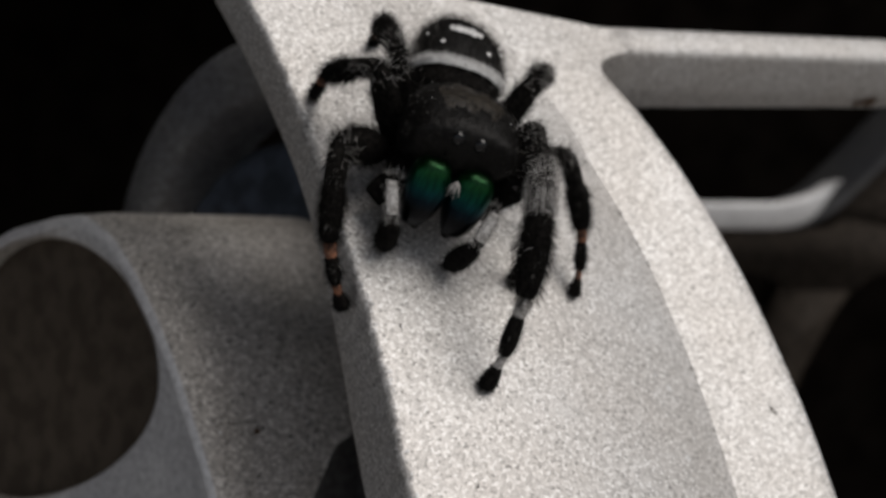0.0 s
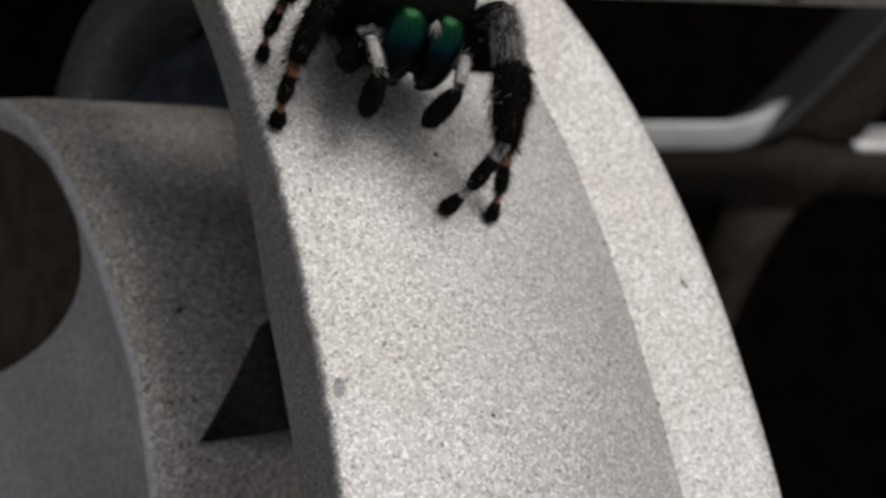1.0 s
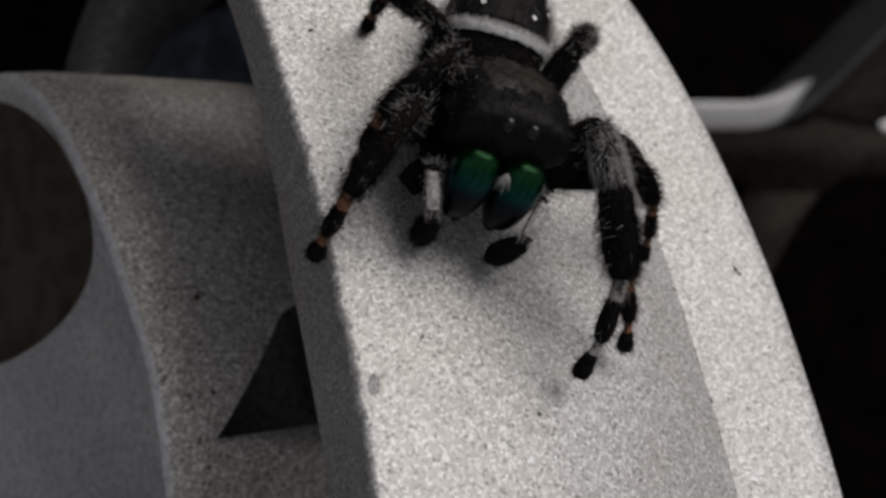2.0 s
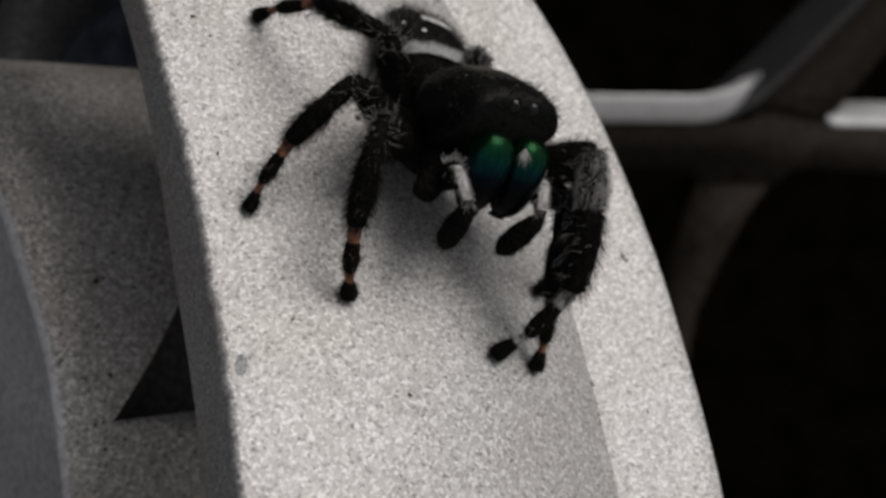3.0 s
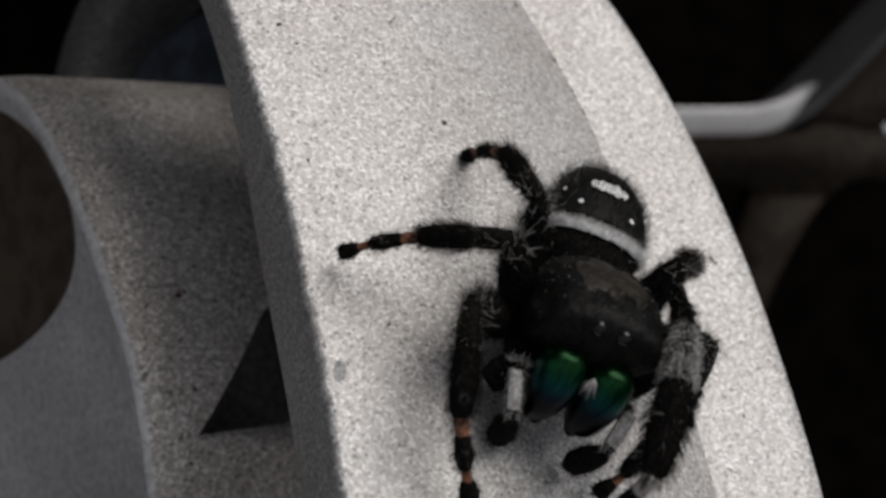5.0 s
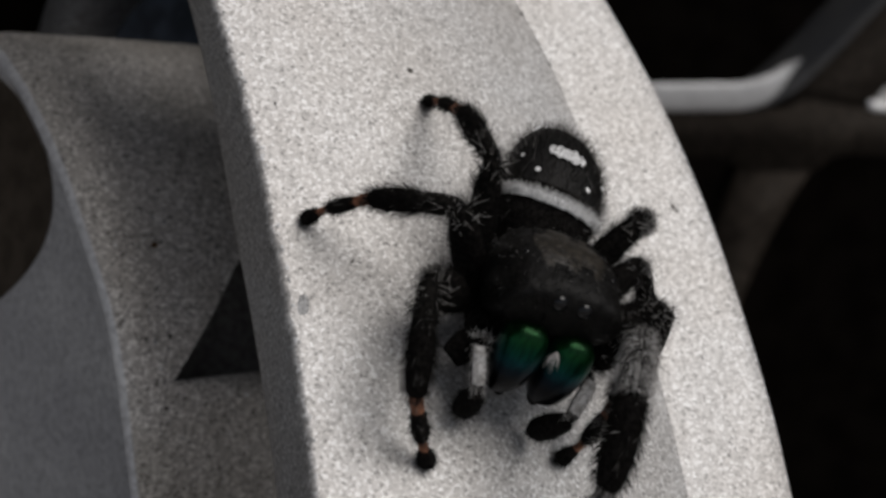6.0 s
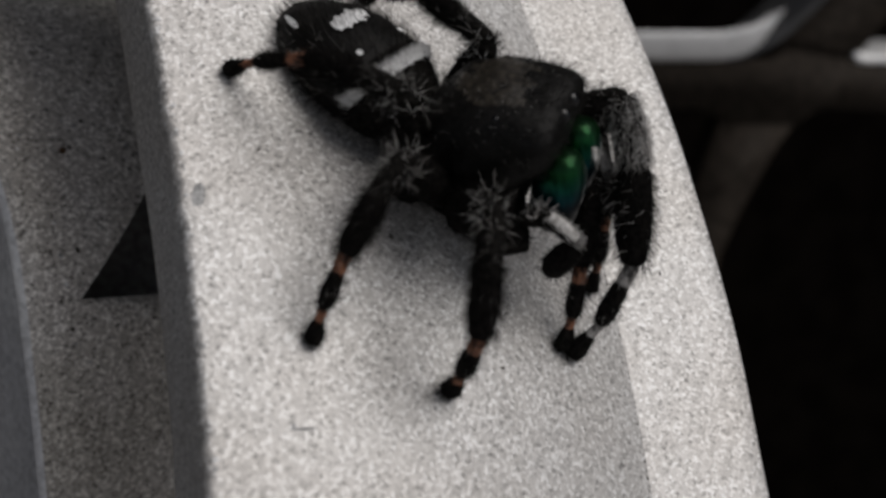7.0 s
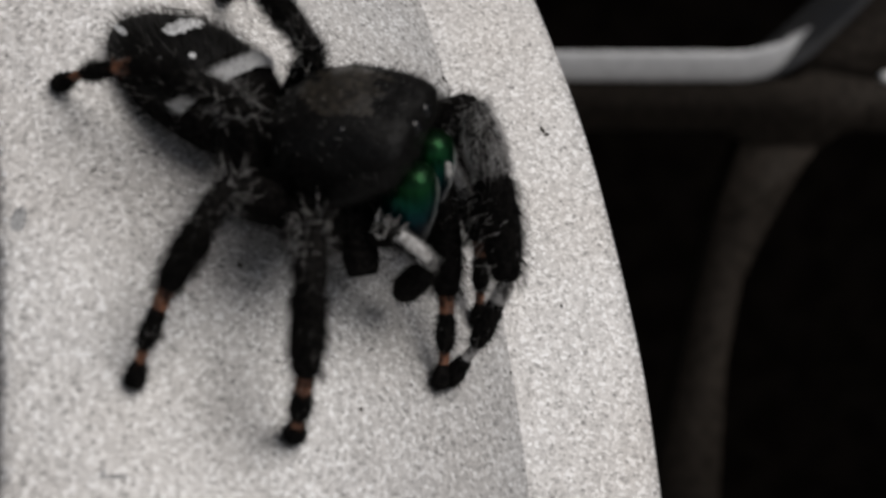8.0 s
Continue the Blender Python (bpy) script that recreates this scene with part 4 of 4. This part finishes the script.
FEET = {
    "R2": [(0, -1.2, 12.3, -1.5), (0.3, -1.3, 12.0, -1.5), (0.5, -1.0, 12.8), (0.6, -0.6, 13.0), (0.8, 1.2, 14.1), (1, -0.2, 14.3), (1.2, -3.2, 15.9), (1.6, -2.3, 11.7), (2, -1.3, 6.0), (2.3, -0.4, 5.9), (2.5, 2.5, 4.7), (2.7, 6.3, 2.6), (3.3, 6.0, 3.3), (3.5, 0.7, 6.6), (3.7, 1.2, 6.5), (4, -0.8, 3.0), (4.2, 4.2, 5.3), (4.7, 4.3, -0.5), (5.1, 4.4, -7.8), (6.2, 4.6, -8.0), (6.4, 9.4, -8.8), (8, 9.5, -8.9)],
    "R3": [(0, -1.0, 24.3, -1.4), (0.3, -1.0, 23.8, -1.3), (0.4, -0.0, 21.7), (0.5, -0.5, 18.6), (0.8, -0.2, 19.4), (1, -0.3, 18.4), (1.2, -0.4, 16.2), (1.7, 1.5, 12.2), (2.1, 1.4, 9.9), (2.3, 1.3, 9.8), (2.5, 1.7, 7.5), (3.3, 2.0, 7.5), (3.5, 1.3, 9.1), (3.7, 0.1, 12.7), (4, 0.4, 12.7), (4.2, 3.3, 11.1), (4.8, 1.0, 7.6), (5.1, 1.0, 4.2), (6, 1.2, 4.2), (6.2, 1.4, -3.0), (6.4, 3.8, -6.5), (8, 3.8, -6.7)],
    "R4": [(0, 3.0, 28.5), (0.5, 1.3, 23.1), (1.2, 1.6, 22.2), (1.8, 3.9, 18.7), (3.7, 4.3, 18.7), (4, 9.9, 18.2), (4.2, 8.1, 15.1), (4.9, 9.7, 11.2), (6, 9.5, 11.3), (6.2, 2.6, 5.7), (8, 2.1, 5.7)],
    "L1": [(0, 4.8, 7.0), (0.3, 4.7, 6.4), (0.4, 5.0, 6.9), (0.5, 8.1, 7.9), (0.7, 9.8, 9.5), (1, 8.5, 9.6), (1.2, 2.4, 8.9), (1.7, 7.4, 3.8), (2.1, 10.8, -1.4), (2.7, 11.3, -1.4), (3, 14.0, 0.1), (3.3, 10.2, -0.8), (3.5, 7.8, 0.1), (3.7, 3.9, -0.7), (4, 4.4, -0.5), (4.2, 6.6, -1.0), (4.8, 8.8, -6.6), (5.2, 8.6, -11.8), (5.7, 8.6, -12.1), (6, 9.0, -12.3), (6.2, 12.9, -11.0), (6.5, 16.6, -8.7), (6.9, 16.8, -7.2), (8, 17.0, -6.6)],
    "L2": [(0, 8.2, 13.2), (0.3, 8.3, 12.8), (0.4, 9.0, 10.6), (0.5, 11.1, 9.4), (0.6, 11.7, 9.2), (0.8, 12.3, 11.0), (1, 11.5, 9.3), (1.2, 5.4, 7.8), (1.7, 11.0, 4.0), (2.1, 14.3, 0.2), (2.3, 14.4, 0.3), (2.5, 17.0, -0.6), (3, 16.7, -0.6), (3.3, 11.8, -1.3), (3.7, 11.8, -1.3), (4, 5.1, -4.2), (4.2, 6.9, -3.5), (4.8, 10.4, -5.6), (5.2, 11.7, -8.3), (6, 11.7, -8.3), (6.5, 15.3, -10.1), (6.9, 16.3, -6.9), (8, 16.5, -6.9)],
    "L3": [(0, 12.3, 12.7), (1, 13.3, 12.9), (1.2, 14.2, 13.4), (1.8, 17.3, 7.1), (2.3, 18.3, 4.7), (3, 18.4, 3.9), (3.5, 18.3, 3.6), (4, 12.6, 0.1), (4.2, 18.0, 1.2), (4.8, 18.8, -1.9), (5.2, 17.5, -5.9), (6, 17.5, -5.9), (6.4, 19.3, -3.9), (8, 19.3, -3.9)],
    "L4": [(0, 13.1, 26.2), (0.5, 14.9, 25.0), (1.2, 13.8, 24.0), (1.8, 16.3, 19.0), (2.3, 17.5, 16.5), (3.2, 17.5, 15.9), (3.6, 17.9, 14.0), (4, 16.7, 11.1), (4.3, 18.5, 9.3), (5.1, 19.7, 3.0), (6, 19.8, 3.0), (6.2, 19.2, 6.5), (6.5, 18.3, 9.7), (6.65, 16.5, 9.3), (6.9, 9.6, 10.1), (8, 9.4, 11.0)],
}
KNEES = {  # the swivel of each leg's plane in degrees, and how its outer joint bends against the knee
    "R2": [(0, 42, 0.29), (0.3, 34, 0.31), (0.5, 2, 0.06), (2.3, 1, 0.44), (2.5, 9, -0.02), (2.7, 31, 0.32), (3, 23, 0.20), (3.3, 41, 0.26), (3.5, 16, 0.11), (3.7, 22, 0.38), (4, 31, 0.33), (4.2, 37, 0.50), (5.5, 39, 0.36), (6, 39, 0.43), (6.2, -0, 0.47), (6.5, 23, 0.36), (6.7, 17, 0.46), (7, -16, 0.48), (8, -3, 0.55)],
    "R3": [(0, -18, 0.25), (0.3, -11, 0.30), (0.5, -21, 0.11), (2.3, 4, 0.35), (2.5, 12, 0.09), (2.7, 15, 0.45), (3, 6, 0.15), (3.3, 4, 0.24), (3.7, -15, 0.08), (4, -13, 0.19), (4.2, -16, 0.21), (5.5, -0, 0.12), (6, -5, 0.23), (6.2, -4, 0.20), (6.5, 11, 0.11), (6.7, 20, 0.19), (7, 3, 0.15), (8, 3, 0.18)],
    "R4": [(0, -21, 0.27), (0.5, -18, 0.35), (2.5, -20, 0.40), (3, -24, 0.36), (3.5, -7, 0.25), (3.7, -3, 0.37), (4, -4, 0.27), (4.2, -5, 0.35), (5.5, -13, 0.30), (6, -5, 0.28), (8, -5, 0.28)],
    "L1": [(0, 14, 0.15), (0.3, 18, 0.19), (0.5, 18, 0.34), (1, 17, 0.37), (1.2, 4, 0.45), (2.3, 26, 0.19), (2.7, 45, 0.28), (3, 33, 0.33), (3.3, 31, 0.24), (3.5, 26, 0.33), (3.7, 31, 0.31), (4, 30, 0.47), (4.2, 24, 0.57), (5.5, 6, 0.44), (6, 11, 0.47), (6.5, 29, 0.29), (6.7, 35, 0.31), (7, 45, 0.28), (8, 37, 0.36)],
    "L2": [(0, 11, 0.10), (1.2, 11, 0.10), (3.7, 12, -0.06), (4, 40, 0.04), (8, 40, 0.04)],
    "L3": [(0, 42, 0.16), (1.2, 15, 0.34), (3.5, 4, 0.36), (4, 40, 0.16), (8, 40, 0.16)],
    "L4": [(0, -8, 0.29), (0.3, -7, 0.30), (2.3, -2, 0.29), (2.5, -10, 0.30), (2.7, -9, 0.24), (3, 14, 0.16), (3.3, -19, 0.27), (3.5, -17, 0.30), (3.7, -25, 0.31), (4, -18, 0.25), (4.2, -16, 0.28), (5.5, -6, 0.30), (6, -7, 0.30), (6.2, -1, 0.24), (6.5, -14, 0.29), (6.7, -14, 0.25), (7, -9, 0.23), (8, -1, 0.28)],
}


def body_at(t):
    x, y, z, h, p, r = (glide([(q[0], q[k]) for q in BODY], t) for k in range(1, 7))
    h, p, r = radians(h), radians(p), radians(r)
    ahead = Vector((-math.sin(h) * math.cos(p), math.cos(h) * math.cos(p), math.sin(p)))
    level = Vector((math.cos(h), math.sin(h), 0))
    side = level * math.cos(r) + level.cross(ahead) * math.sin(r)
    m = Matrix((side, ahead, side.cross(ahead))).transposed().to_4x4()
    m.translation = (x, y, z)
    return m


def abdomen_at(t):
    """The abdomen hangs on the waist, swings aside and dips."""
    swing, dip, tilt = (glide([(r[0], r[k]) for r in BODY], t) for k in (7, 8, 9))
    return pose(0, -3.3, -0.55, dip, tilt, swing) @ Matrix.Translation((0, -3.4, -0.1))


def foot_at(name, t):
    rows = FEET[name]
    k = max(0, max([i for i in range(len(rows)) if rows[i][0] <= t + 1e-6] or [0]))
    if k >= len(rows) - 1:
        x, y, up, side = rows[-1][1], rows[-1][2], 0, 0.0
    else:
        f = (t - rows[k][0]) / (rows[k + 1][0] - rows[k][0])
        far = math.hypot(rows[k + 1][1] - rows[k][1], rows[k + 1][2] - rows[k][2])
        g = smoothstep(0, 1, f)
        x, y = (rows[k][j] + g * (rows[k + 1][j] - rows[k][j]) for j in (1, 2))
        low = [rows[j][3] - face_z(rows[j][1], rows[j][2]) if len(rows[j]) > 3 else 0.0 for j in (k, k + 1)]
        side = low[0] + g * (low[1] - low[0])
        up = min(1.6, 0.35 * far) * math.sin(math.pi * f) if far > 0.9 else 0
    return Vector((x, y, face_z(x, y) + 0.12 + up + side))


def chain(sizes, bends, bend):
    """Joints of a leg in its plane, from the hip at 0: along, up."""
    a, p, out = 0.0, Vector((0, 0)), [Vector((0, 0))]
    for k, s in enumerate(sizes):
        p = p + Vector((math.cos(a), math.sin(a))) * s
        out.append(p.copy())
        if k < len(bends):
            a -= bends[k] * bend
    return out


def leg_joints(hip, foot, swivel, sizes, bends):
    want = (foot - hip).length
    lo, hi = 0.0, 3.0
    for _ in range(40):
        b = (lo + hi) / 2
        if chain(sizes, bends, b)[-1].length > want:
            lo = b
        else:
            hi = b
    flat = chain(sizes, bends, lo)
    e = (foot - hip).normalized()
    up = (Vector((0, 0, 1)) - e * e.z).normalized()
    n = up * math.cos(swivel) + e.cross(up) * math.sin(swivel)
    end = flat[-1].normalized()
    return [hip + e * (q.x * end.x + q.y * end.y) + n * (q.y * end.x - q.x * end.y) for q in flat], n


def motions():
    times = [round(0.1 * k, 1) for k in range(81)]
    walk(spider, [(t, G @ scaled(body_at(t))) for t in times])
    walk(abdomen, [(t, scaled(abdomen_at(t))) for t in times])
    for name, (femur, rest, sizes) in legs.items():
        s, k = (1 if name[0] == "R" else -1), int(name[1])
        hx, hy = HIPS[k]
        keys = [[] for _ in range(5)]
        for t in times:
            back = body_at(t).inverted()
            foot = back @ foot_at(name, t)
            swivel, outer = (glide([(r[0], r[j]) for r in KNEES[name]], t) for j in (1, 2))
            joints, out = leg_joints(Vector((s * hx, hy, HIP_Z)), foot, s * radians(swivel), sizes, (1.0, 0.08, outer, 0.12))
            poses = [segment(a, b, out) for a, b in zip(joints, joints[1:])]
            keys[0].append((t, scaled(poses[0])))
            for j in range(1, 5):
                keys[j].append((t, scaled(poses[0].inverted() @ poses[j])))
        walk(femur, keys[0])
        for ob, rows in zip(rest, keys[1:]):
            walk(ob, rows)


spider, abdomen, legs = make_spider()
motions()
